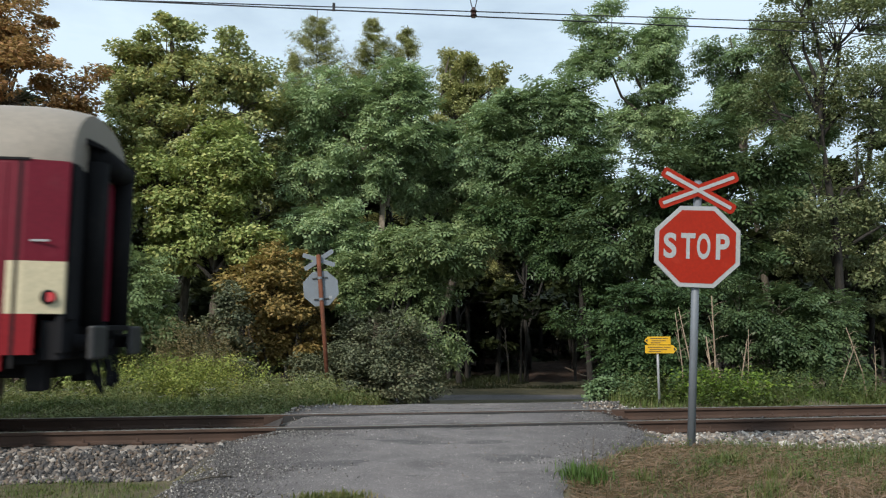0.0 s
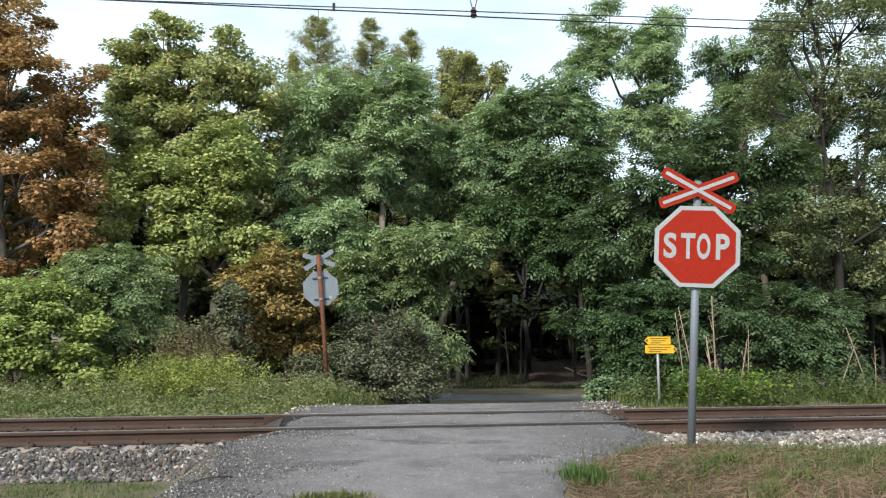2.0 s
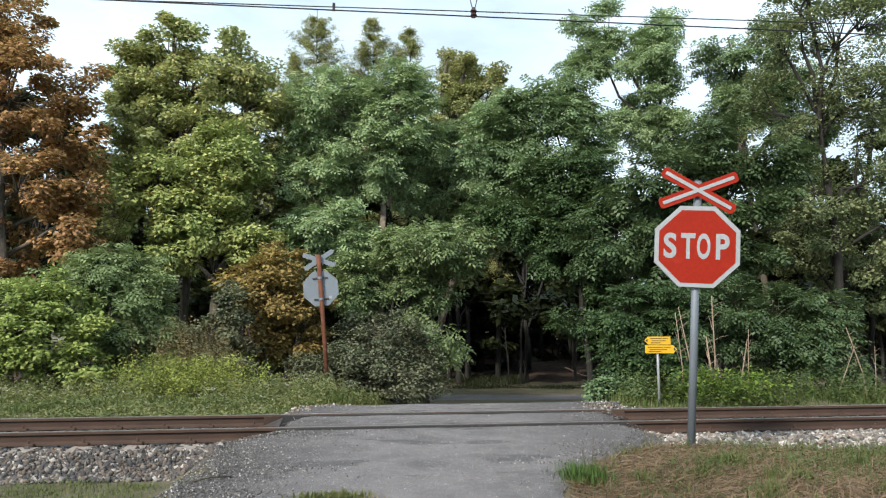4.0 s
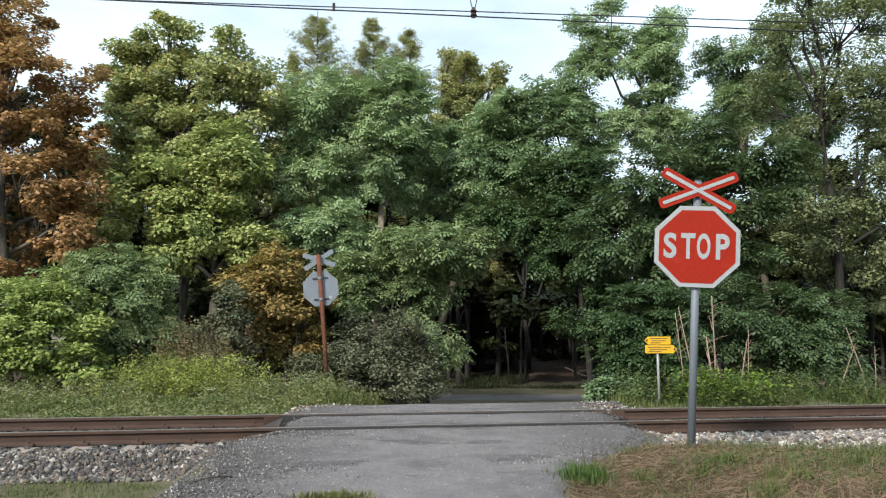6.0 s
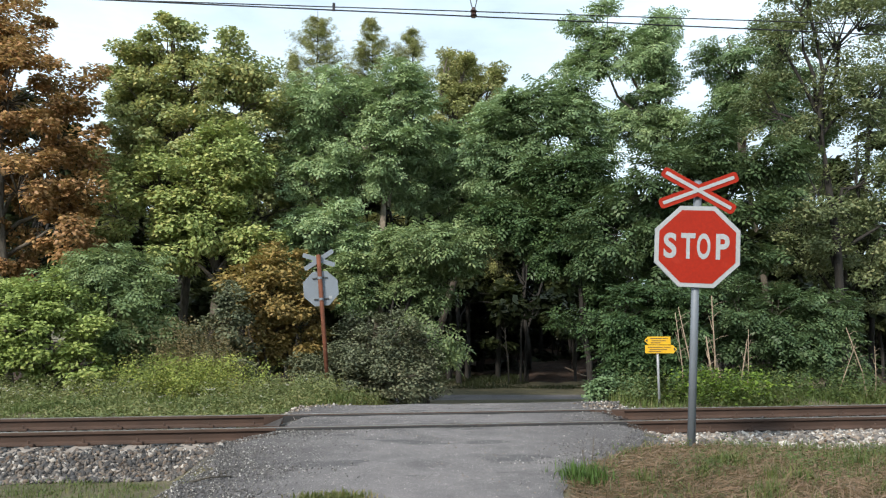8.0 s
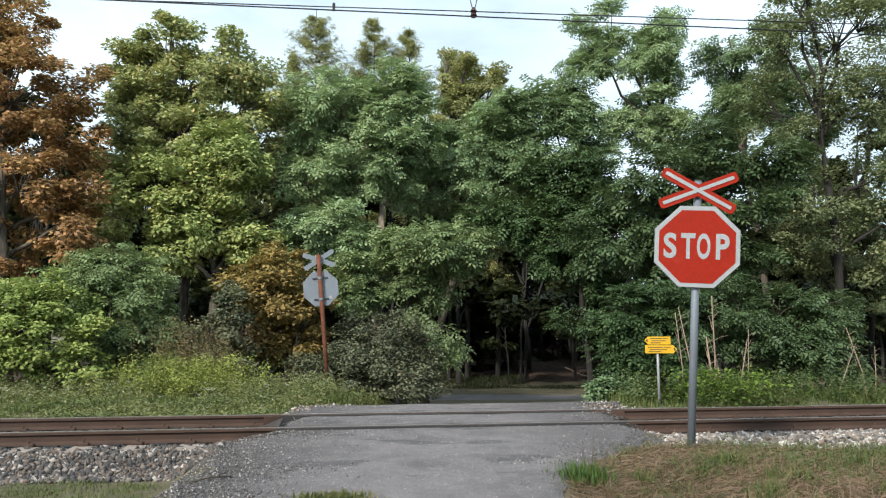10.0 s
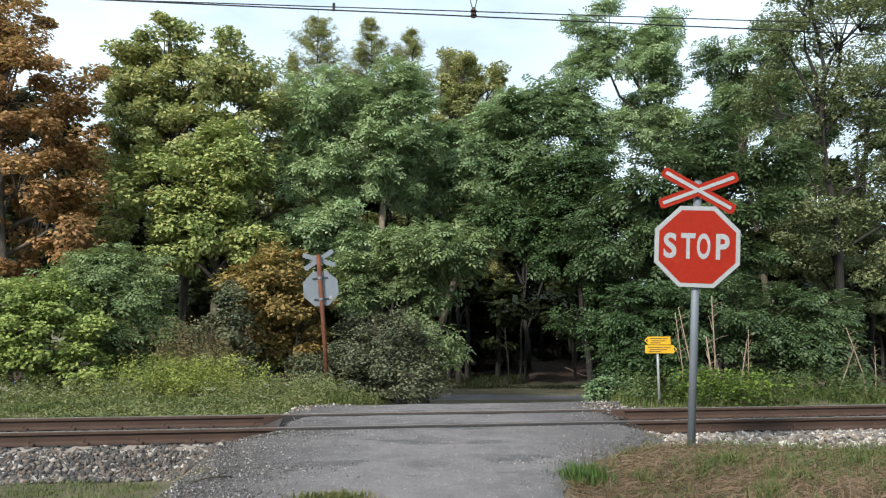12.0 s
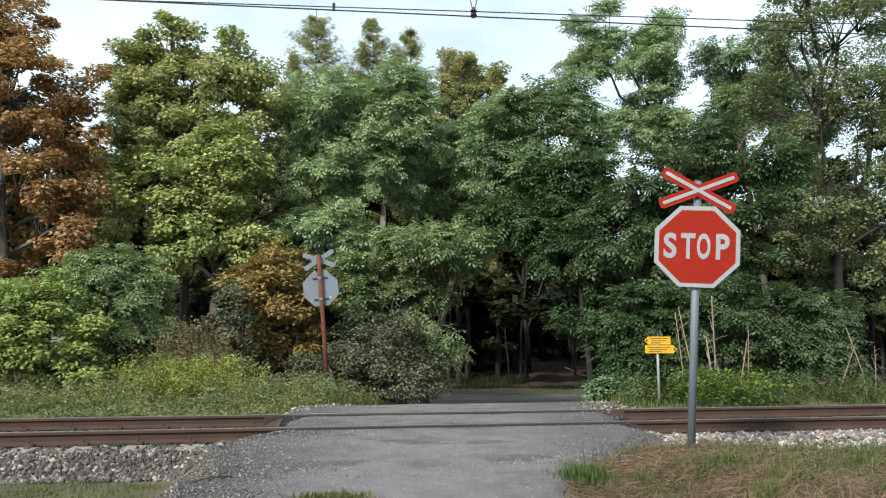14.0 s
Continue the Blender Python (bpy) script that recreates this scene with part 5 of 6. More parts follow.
# ---- the car on the far road ----
def car_paint():
    m = Nodes("dark_blue_paint")
    c = m.coords()
    m.color(m.ramp(m.noise(c, 2, 3), [(0.3, (0.035, 0.033, 0.07)), (0.7, (0.045, 0.042, 0.085))]))
    m.rough(0.28)
    m.bsdf.inputs["Metallic"].default_value = 0.45
    m.bsdf.inputs["Coat Weight"].default_value = 1.0
    m.bsdf.inputs["Coat Roughness"].default_value = 0.04
    return m.mat


PAINT = car_paint()
ALLOY = weathered("alloy_wheel", (0.9, 0.91, 0.93), 0.3, 0.2, 0.05, 8, (0.4, 0.4, 0.4), 0.02)
TYRE = weathered("tyre_rubber", (0.02, 0.02, 0.02), 0.85)
TRIM = weathered("black_trim", (0.02, 0.02, 0.022), 0.5)


def loft(rings, bm=None):
    bm = bm or bmesh.new()
    R = [[bm.verts.new(p) for p in r] for r in rings]
    for a, b in zip(R, R[1:]):
        for k in range(len(a) - 1):
            bm.faces.new((a[k], a[k + 1], b[k + 1], b[k]))
    return bm, R


CAR_FIT = 0.95


def build_car():
    """An estate car; x runs back from its nose, wheels on z = 0."""
    root = empty("estate_car", pose(0, 38.0, -2.1))
    tagged(root, "dark blue estate car with silver alloy wheels driving past", "car")
    f, r, wr = 0.92, 3.50, 0.315
    # lower body: stations along the car with their half width, sill and shoulder heights
    st = [(0.0, 0.60, 0.32, 0.58), (0.06, 0.74, 0.24, 0.66), (0.25, 0.83, 0.20, 0.74), (0.60, 0.87, 0.19, 0.83), (1.10, 0.885, 0.19, 0.92), (1.35, 0.89, 0.19, 0.95),
          (2.2, 0.89, 0.19, 0.97), (3.2, 0.885, 0.19, 0.99), (4.0, 0.86, 0.22, 1.0), (4.30, 0.80, 0.26, 0.98), (4.42, 0.72, 0.34, 0.92), (4.45, 0.62, 0.40, 0.85)]

    def arch(x, z0):
        for c in (f, r):
            d = abs(x - c)
            if d < 0.40:
                z0 = max(z0, 0.315 + math.sqrt(0.40 ** 2 - d * d) - 0.03)
        return z0
    xs = sorted(set([s[0] for s in st] + [c + 0.40 * math.cos(radians(t)) for c in (f, r) for t in range(0, 181, 15)] + list(np.linspace(1.4, 3.0, 7))))
    P = np.array(st)
    rings = []
    for x in xs:
        w, z0, z1 = (float(np.interp(x, P[:, 0], P[:, i])) for i in (1, 2, 3))
        b = arch(x, z0)
        mid = b + (z1 - b) * 0.55
        half = [(x, -w * 0.93, b), (x, -w, b + (mid - b) * 0.5), (x, -w * 1.005, mid), (x, -w * 0.985, z1 - 0.06), (x, -w * 0.93, z1), (x, -w * 0.45, z1 + 0.02)]
        rings.append(half + [(x, -y, z) for _, y, z in half[::-1]])
    bm, R = loft(rings)
    bm.faces.new(R[0]), bm.faces.new(R[-1][::-1])
    body = part("body", bm, PAINT, root, "dark blue painted bodywork", smooth=True)
    # cabin
    cab = [(1.06, 0.80, 0.92, 0.93), (1.45, 0.745, 1.12, 1.16), (1.85, 0.69, 1.31, 1.365), (2.15, 0.66, 1.385, 1.44), (2.6, 0.65, 1.40, 1.462), (3.2, 0.64, 1.37, 1.44), (3.75, 0.61, 1.31, 1.385), (4.05, 0.585, 1.255, 1.32), (4.22, 0.60, 1.12, 1.16), (4.36, 0.66, 0.98, 1.0)]
    rings = []
    for x, w, zs, zr in cab:
        half = [(x, -0.83 if x < 4.2 else -0.74, 0.94), (x, -(w + (0.83 - w) * 0.5), (0.94 + zs) / 2), (x, -w, zs), (x, -w * 0.86, zr), (x, 0, zr + 0.012)]
        rings.append(half + [(x_, -y, z) for x_, y, z in half[-2::-1]])
    bm, R = loft(rings)
    bm.faces.new(R[-1][::-1])
    cabin = part("cabin", bm, PAINT, root, "roof and pillars", smooth=True)
    for sg in (-1, 1):
        for name, o in (("front_window", [(1.40, 0.99), (2.28, 1.0), (2.28, 1.365), (2.08, 1.35), (1.82, 1.255)]), ("rear_window", [(2.34, 1.0), (3.18, 1.01), (3.24, 1.34), (2.34, 1.375)]), ("quarter_window", [(3.27, 1.02), (4.06, 1.07), (3.80, 1.275), (3.32, 1.325)])):
            bm = bmesh.new()
            vs = [bm.verts.new((x, sg * (0.842 - (z - 0.94) * 0.34), z)) for x, z in o]
            bm.faces.new(vs)
            bmesh.ops.solidify(bm, geom=bm.faces[:], thickness=0.008)
            part(name, bm, SKY_TINT_GLASS if name != "quarter_window" else DARK_GLASS, cabin, "side window of tinted glass")
        part("roof_rail", box_bm(2.1, 3.2, sg * 0.58 - 0.012, sg * 0.58 + 0.012, 1.405, 1.44, 0.006), TRIM, root, "dark roof rail")
        part("headlamp", prism_bm([(0.05, 0.57), (0.34, 0.60), (0.58, 0.77), (0.22, 0.70)], sg * 0.68, sg * 0.872), LAMP_CLEAR, root, "clear headlamp")
        part("fog_lamp", box_bm(0.04, 0.16, min(sg * 0.6, sg * 0.79), max(sg * 0.6, sg * 0.79), 0.32, 0.40, 0.01), LAMP_CLEAR, root, "clear fog lamp")
        part("tail_lamp", prism_bm([(4.12, 0.78), (4.40, 0.76), (4.36, 1.02), (4.22, 1.0)], sg * 0.70, sg * 0.868), LAMP_RED, root, "red tail lamp")
        part("mirror", box_bm(1.52, 1.66, sg * 0.94 - 0.08, sg * 0.94 + 0.08, 0.98, 1.12, 0.03), PAINT, root)
        part("side_strip", box_bm(1.36, 3.06, min(sg * 0.885, sg * 0.902), max(sg * 0.885, sg * 0.902), 0.50, 0.54, 0.004), PAINT, root)
        part("sill", box_bm(1.34, 3.08, min(sg * 0.80, sg * 0.885), max(sg * 0.80, sg * 0.885), 0.16, 0.23, 0.01), TRIM, root)
        part("window_trim", box_bm(1.40, 4.05, min(sg * 0.836, sg * 0.85), max(sg * 0.836, sg * 0.85), 0.965, 0.985), ALLOY, root, "bright trim under the windows")
        for x in (2.05, 3.02):
            part("door_handle", box_bm(x, x + 0.18, min(sg * 0.88, sg * 0.915), max(sg * 0.88, sg * 0.915), 0.84, 0.87, 0.008), PAINT, root)
        for x in (1.33, 2.31, 3.20):
            part("door_gap", box_bm(x, x + 0.012, min(sg * 0.86, sg * 0.897), max(sg * 0.86, sg * 0.897), 0.28, 0.93), TRIM, root)
    part("windscreen", prism_bm([(1.12, 0.965), (1.84, 1.365), (1.85, 1.38), (1.10, 0.98)], -0.66, 0.66), SKY_TINT_GLASS, cabin, "windscreen tinted pale as if mirroring the sky")
    part("grille", box_bm(-0.01, 0.04, -0.4, 0.4, 0.44, 0.58, 0.01), TRIM, root)
    part("bumper_insert", box_bm(-0.01, 0.06, -0.5, 0.5, 0.24, 0.34, 0.01), TRIM, root)
    part("underbody", box_bm(0.3, 4.2, -0.72, 0.72, 0.17, 0.34, 0.02), TRIM, root)
    wheels = []
    for x in (f, r):
        for sg in (-1, 1):
            wheel = empty("wheel", pose(x, sg * 0.77, wr))
            wheel.parent = root
            bm = bmesh.new()
            prof = [(0.205, -0.095), (0.29, -0.10), (wr, -0.075), (wr, 0.075), (0.29, 0.10), (0.205, 0.095)]
            n = 28
            ring = [[bm.verts.new((a * math.cos(2 * math.pi * k / n), b, a * math.sin(2 * math.pi * k / n))) for k in range(n)] for a, b in prof]
            for i in range(len(prof)):
                A, B = ring[i], ring[(i + 1) % len(prof)]
                for k in range(n):
                    bm.faces.new((A[k], A[(k + 1) % n], B[(k + 1) % n], B[k]))
            part("tyre", bm, TYRE, wheel, "black tyre", smooth=True)
            bm = cyl_bm((0, sg * 0.03, 0), (0, sg * 0.09, 0), 0.06, 0.05, 14)
            for k in range(5):
                a = 2 * math.pi * k / 5
                spoke = box_bm(0.03, 0.215, -0.012, 0.012, -0.036, 0.036, 0.006)
                bmesh.ops.transform(spoke, matrix=Matrix.Rotation(a, 4, "Y") @ Matrix.Translation((0, sg * 0.075, 0)), verts=spoke.verts)
                me = bpy.data.meshes.new("spoke")
                spoke.to_mesh(me)
                spoke.free()
                bm.from_mesh(me)
            nn = 28
            lo = [[bm.verts.new((q * math.cos(2 * math.pi * k / nn), sg * y, q * math.sin(2 * math.pi * k / nn))) for k in range(nn)] for q, y in ((0.205, 0.10), (0.185, 0.085), (0.19, -0.05), (0.205, -0.05))]
            for i in range(4):
                A, B = lo[i], lo[(i + 1) % 4]
                for k in range(nn):
                    bm.faces.new((A[k], A[(k + 1) % nn], B[(k + 1) % nn], B[k]))
            part("rim", bm, ALLOY, wheel, "silver five-spoke alloy rim")
            part("brake_disc", cyl_bm((0, -0.02 * sg, 0), (0, 0.0, 0), 0.18, seg=20), TRIM, wheel)
            wheels.append((wheel, x, sg * 0.77, wr))
    # a shorter body on the same wheels
    for ob in root.children_recursive:
        if ob.type == "MESH" and ob.parent.name.split(".")[0] != "wheel":
            for v in ob.data.vertices:
                v.co.x *= CAR_FIT
    for wheel, x, y, z in wheels:
        wheel.matrix_basis = pose(x * CAR_FIT, y, z)
    return root, [(w, x * CAR_FIT, y, z) for w, x, y, z in wheels]


build_forest_floor()
build_woods()
build_track()
build_ballast()
build_signs()
build_wires()
coach = build_coach()
car, car_wheels = build_car()


# ---- grass and weeds ----
def blades(name, label, xy, h, material, seed, width=0.007, lean=0.5, zoff=-0.02):
    """Blades of grass at the points xy with the heights h, in one mesh."""
    rng = np.random.default_rng(seed)
    n = len(xy)
    z = ground_z(xy[:, 0], xy[:, 1]) + zoff
    a = rng.uniform(0, 2 * np.pi, n)
    d = np.stack([np.cos(a), np.sin(a)], 1)
    side = np.stack([-d[:, 1], d[:, 0]], 1) * (width * rng.uniform(0.6, 1.5, n))[:, None]
    ln = np.abs(rng.normal(0, lean, n))
    V = np.zeros((n, 5, 3), np.float32)
    mid, tip = xy + d * (h * ln * 0.3)[:, None], xy + d * (h * ln)[:, None]
    V[:, 0, :2], V[:, 1, :2] = xy - side, xy + side
    V[:, 2, :2], V[:, 3, :2], V[:, 4, :2] = mid - side * 0.8, mid + side * 0.8, tip
    V[:, 0, 2] = V[:, 1, 2] = z
    V[:, 2, 2] = V[:, 3, 2] = z + h * 0.58
    V[:, 4, 2] = z + h * np.clip(1 - 0.35 * ln, 0.25, 1)
    T = np.array([(0, 1, 3), (0, 3, 2), (2, 3, 4)])
    F = T[None] + (np.arange(n) * 5)[:, None, None]
    ob = array_object(name, V.reshape(-1, 3), F.reshape(-1, 3), material)
    return tagged(ob, label, "grass", kind="stuff")


def straw(name, label, xy, length, material, seed):
    """Dead stalks lying about in one mesh: each a bent strip that sags to the ground at both ends."""
    rng = np.random.default_rng(seed)
    n = len(xy)
    a = rng.uniform(0, 2 * np.pi, n)
    d = np.stack([np.cos(a), np.sin(a)], 1) * (length * 0.5)[:, None]
    side = np.stack([-np.sin(a), np.cos(a)], 1) * rng.uniform(0.001, 0.0028, n)[:, None]
    kink = np.stack([-np.sin(a), np.cos(a)], 1) * (length * rng.normal(0, 0.12, n))[:, None]
    V = np.zeros((n, 6, 3), np.float32)
    for k, (f, lift) in enumerate(((-1, 0.0), (0.1, 0.1), (1, 0.0))):
        p = xy + d * f + kink * (k == 1)
        z = ground_z(p[:, 0], p[:, 1]) + rng.uniform(0.0, 0.02, n) + lift * length + (k == 2) * length * np.abs(rng.normal(0, 0.18, n))
        V[:, 2 * k, :2], V[:, 2 * k + 1, :2] = p - side, p + side
        V[:, 2 * k, 2], V[:, 2 * k + 1, 2] = z, z + 0.003
    Q = np.array([(0, 1, 3, 2), (2, 3, 5, 4)])
    F = Q[None] + (np.arange(n) * 6)[:, None, None]
    return tagged(array_object(name, V.reshape(-1, 3), F.reshape(-1, 4), material), label, "grass", kind="stuff")


def tufted(rng, n, x0, x1, y0, y1, tufts, spread_):
    """Points gathered in tufts over a stretch of ground."""
    c = np.stack([rng.uniform(x0, x1, tufts), rng.uniform(y0, y1, tufts)], 1)
    p = c[rng.integers(0, tufts, n)] + rng.normal(0, spread_, (n, 2))
    return p[(p[:, 0] > x0) & (p[:, 0] < x1) & (p[:, 1] > y0) & (p[:, 1] < y1)]


def off_lane(p, gap=0.0):
    l, r = road_edges(p[:, 1])
    return p[(p[:, 0] < l - gap) | (p[:, 0] > r + gap)]


def weeds(name, label, stems, h, size, material, seed, per=18, leaf="leaf"):
    """Tall weeds: a stalk each, and leaves all the way up."""
    rng = np.random.default_rng(seed)
    n = len(stems)
    z = ground_z(stems[:, 0], stems[:, 1])
    k = np.repeat(np.arange(n), per)
    t = rng.uniform(0.08, 1.0, n * per)
    a = rng.uniform(0, 2 * np.pi, n * per)
    lean = rng.normal(0, 0.12, (n, 2))
    out = np.stack([np.cos(a), np.sin(a), np.full(n * per, 0.25)], 1)
    pos = np.stack([stems[k, 0], stems[k, 1], z[k]], 1)
    pos[:, 2] += t * h[k]
    pos[:, :2] += lean[k] * (t * h[k])[:, None] + rng.normal(0, 0.05, (n * per, 2))
    ob = scatter_leaves(name, rng, pos, out, size, leaf, material, 0.1)
    return tagged(ob, label, "weeds", kind="stuff")


def build_grass():
    rng = np.random.default_rng(5)
    # the bank beside the stop sign: matted straw with green growing through it in patches
    def bank(p, gap, edge):
        p = off_lane(p, gap)
        s, v = along(p[:, 0], p[:, 1])
        return p[v < edge + 0.16 * np.sin(s * 3) + 0.1 * np.sin(s * 7.3 + 1)]

    def lush(p):
        """How green the bank is at each point: high at the crest and away from the lane, low on the worn slope."""
        x, y = p[:, 0], p[:, 1]
        f = 0.42 + 0.28 * np.sin(x * 1.9 + 0.7 * y) * np.sin(y * 2.3 + 0.4) + 0.18 * np.sin(x * 4.7 - y * 3.1) + 0.09 * (x - 3.2) + 0.16 * (y - 7.6)
        return np.clip(f, 0.04, 0.95)
    p = bank(tufted(rng, 42000, 0.9, 9.0, 5.0, 9.6, 900, 0.11), 0.02, -1.5)
    p = p[rng.random(len(p)) < lush(p)]
    blades("green_grass", "rough green grass on the bank", p, 0.03 + 0.15 * rng.random(len(p)) ** 1.8, BANKGRASS, 22, 0.0035, 1.1)
    p = bank(tufted(rng, 26000, 0.9, 9.0, 5.0, 9.6, 500, 0.13), 0.02, -1.5)
    p = p[rng.random(len(p)) > 0.7 * lush(p)]
    blades("dry_grass", "dry straw-coloured grass on the bank", p, 0.02 + 0.16 * rng.random(len(p)) ** 2.6, DRYGRASS, 21, 0.0028, 2.0)
    p = bank(np.stack([rng.uniform(0.95, 9.0, 52000), rng.uniform(5.2, 9.6, 52000)], 1), 0.03, -1.5)
    p = p[rng.random(len(p)) > 0.75 * lush(p)]
    straw("flattened_straw", "flattened brown straw matted over the bank", p, 0.05 + 0.22 * rng.random(len(p)) ** 2, DRYGRASS, 38)
    c = bank(tufted(rng, 2400, 1.2, 8.6, 5.6, 9.2, 150, 0.13), 0.06, -1.55)
    c = c[rng.random(len(c)) < lush(c) + 0.1]
    weeds("bank_weeds", "small leafy weeds among the grass of the bank", c, rng.uniform(0.04, 0.17, len(c)), 0.026, NETTLE_SHADED, 37, 13)
    q = bank(tufted(rng, 420, 1.2, 8.4, 5.6, 9.0, 80, 0.15), 0.05, -1.5)
    blades("grass_stalks", "thin tall seed stalks standing over the bank", q, rng.uniform(0.12, 0.32, len(q)), DRYGRASS, 36, 0.0022, 0.6)
    q = bank(tufted(rng, 4200, 1.1, 8.6, 5.5, 9.2, 44, 0.07), 0.05, -1.5)
    blades("grass_tussocks", "taller green tussocks on the bank", q, 0.06 + 0.16 * rng.random(len(q)) ** 1.5, BANKGRASS, 39, 0.004, 0.9)
    # grass in front of the ballast on the other side of the lane
    p = off_lane(tufted(rng, 30000, -7.5, -2.2, 6.0, 9.5, 360, 0.13), 0.16)
    s, v = along(p[:, 0], p[:, 1])
    p = p[v < np.interp(s, [-8, -3.4, -2.9, -2.2], [-1.15, -1.25, -1.7, -2.6]) + 0.12 * np.sin(s * 2.7)]
    blades("green_grass", "short green grass in front of the track bed", p, 0.02 + 0.09 * rng.random(len(p)) ** 2, BANKGRASS, 23, 0.0035, 1.2)
    # a tuft at the lane's edge, with a dark dead stalk
    q = rng.normal(0, 0.12, (520, 2)) + np.array([1.3, 7.2])
    blades("grass_tuft", "tuft of fresh green grass at the lane's edge", q, 0.05 + 0.17 * rng.random(len(q)) ** 1.5, GREENGRASS, 24, 0.004, 0.8, zoff=0.0)
    q = rng.normal(0, 0.13, (700, 2)) + np.array([-0.85, 6.15])
    q[:, 1] = 6.15 + (q[:, 1] - 6.15) * 0.5
    blades("grass_tuft", "low tuft of grass growing in the worn asphalt", q, rng.uniform(0.03, 0.09, len(q)), GRASS, 25, 0.005, 0.9, zoff=0.05)
    # behind the rails: short growth first, then tall weeds up to the shrubs
    p = tufted(rng, 30000, -13, -1.6, 11.2, 20, 500, 0.25)
    p = off_lane(p, 0.15)
    s, v = along(p[:, 0], p[:, 1])
    p, v = p[(v > 2.5)], v[v > 2.5]
    blades("meadow_grass", "unmown grass behind the rails", p, (0.04 + 0.13 * smooth(2.6, 5.0, v)) * rng.uniform(0.3, 1.6, len(p)), BANKGRASS, 26, 0.008, 1.2)
    c = off_lane(tufted(rng, 3800, -13, -2.3, 12.3, 18.5, 260, 0.3), 0.2)
    s, v = along(c[:, 0], c[:, 1])
    c, v = c[v > 2.7], v[v > 2.7]
    weeds("meadow_weeds", "mixed green weeds behind the rails", c, (0.08 + 0.34 * smooth(3.6, 7.5, v)) * rng.uniform(0.4, 1.5, len(c)), 0.05, WEED, 27, 20)
    c = np.stack([rng.normal(-5.6, 0.8, 330), rng.normal(16.9, 0.5, 330)], 1)
    weeds("goldenrod", "stand of yellow-green goldenrod", c, rng.uniform(0.4, 1.1, len(c)), 0.05, GOLDENROD, 28, 60)
    c = np.stack([rng.normal(-5.9, 0.65, 240), rng.normal(18.0, 0.35, 240)], 1)
    weeds("dry_seed_heads", "brownish seed heads of tall weeds", c, rng.uniform(1.0, 2.0, len(c)), 0.042, DRYWEED, 29, 50)
    # pale flower heads strewn through the meadow
    f = off_lane(tufted(rng, 260, -12, -2.6, 12.6, 17.0, 60, 0.3), 0.2)
    s, v = along(f[:, 0], f[:, 1])
    f = f[v > 2.9]
    at = np.stack([f[:, 0], f[:, 1], ground_z(f[:, 0], f[:, 1]) + rng.uniform(0.12, 0.5, len(f))], 1)
    at = np.repeat(at, 7, axis=0) + rng.normal(0, 0.018, (len(f) * 7, 3)) * np.array([1, 1, 0.4])
    ob = scatter_leaves("meadow_flowers", rng, at, np.zeros_like(at), 0.022, "leaf", FLOWER)
    tagged(ob, "small whitish flower heads in the meadow", "flowers", kind="stuff")
    # the verge on the other side of the lane
    p = off_lane(tufted(rng, 22000, 2.9, 13.5, 12.6, 19.5, 420, 0.22), 0.1)
    s, v = along(p[:, 0], p[:, 1])
    p, v = p[v > 2.75], v[v > 2.75]
    blades("verge_grass", "rough grass along the far side of the track", p, (0.04 + 0.17 * smooth(2.8, 5.0, v)) * rng.uniform(0.4, 1.5, len(p)), BANKGRASS, 30, 0.008, 1.0)
    c = off_lane(tufted(rng, 520, 3.6, 12.5, 14.4, 18.0, 60, 0.25), 0.2)
    weeds("verge_weeds", "leafy green weeds under the trees", c, rng.uniform(0.2, 0.75, len(c)), 0.06, NETTLE_SHADED, 31, 26)
    c = np.stack([rng.normal(5.7, 0.5, 110), rng.normal(15.6, 0.3, 110)], 1)
    weeds("nettle_clump", "bright green nettles behind the rails", c, rng.uniform(0.35, 0.75, len(c)), 0.075, NETTLE, 32, 26)
    # below the bushes beside the lane
    c = off_lane(np.stack([rng.uniform(-4.5, 0.9, 420), rng.uniform(16.5, 20.2, 420)], 1), 0.0)
    weeds("bush_undergrowth", "thin weeds at the foot of the bushes", c, rng.uniform(0.1, 0.36, len(c)), 0.06, WEED, 33, 16)
    p = off_lane(np.stack([rng.uniform(-4.5, 0.6, 9000), rng.uniform(13.8, 20, 9000)], 1), 0.0)
    blades("verge_grass", "grass at the foot of the bushes", p, rng.uniform(0.04, 0.17, len(p)), GRASS, 34, 0.010, 0.5)
    # far roadside under the woods
    p = np.stack([rng.uniform(-6, 14, 30000), rng.uniform(41.9, 46.5, 30000)], 1)
    p = p[(p[:, 0] < 4.9) | (p[:, 0] > 9.5) | (p[:, 1] < 43.0)]
    # these blades take the forest greens, darkened to look shaded
    blades("roadside_grass", "grass along the forest edge, coloured as in shade", p, rng.uniform(0.08, 0.3, len(p)), WOODS_SHADE, 35, 0.02, 0.5, zoff=0.1)


BANKGRASS = leaf_material("bank_grass_blades", [(0.046, 0.073, 0.019), (0.077, 0.112, 0.03), (0.114, 0.142, 0.042), (0.182, 0.163, 0.07)])
GREENGRASS = leaf_material("fresh_grass_blades", [(0.04, 0.08, 0.017), (0.064, 0.12, 0.026), (0.088, 0.152, 0.035), (0.12, 0.176, 0.043)])
GOLDENROD = leaf_material("goldenrod_leaves", [(0.155, 0.21, 0.054), (0.24, 0.3, 0.071), (0.34, 0.365, 0.092), (0.52, 0.43, 0.119)])
DRYWEED = leaf_material("dry_weed_heads", [(0.13, 0.104, 0.056), (0.208, 0.156, 0.084), (0.26, 0.195, 0.112), (0.234, 0.234, 0.098)])
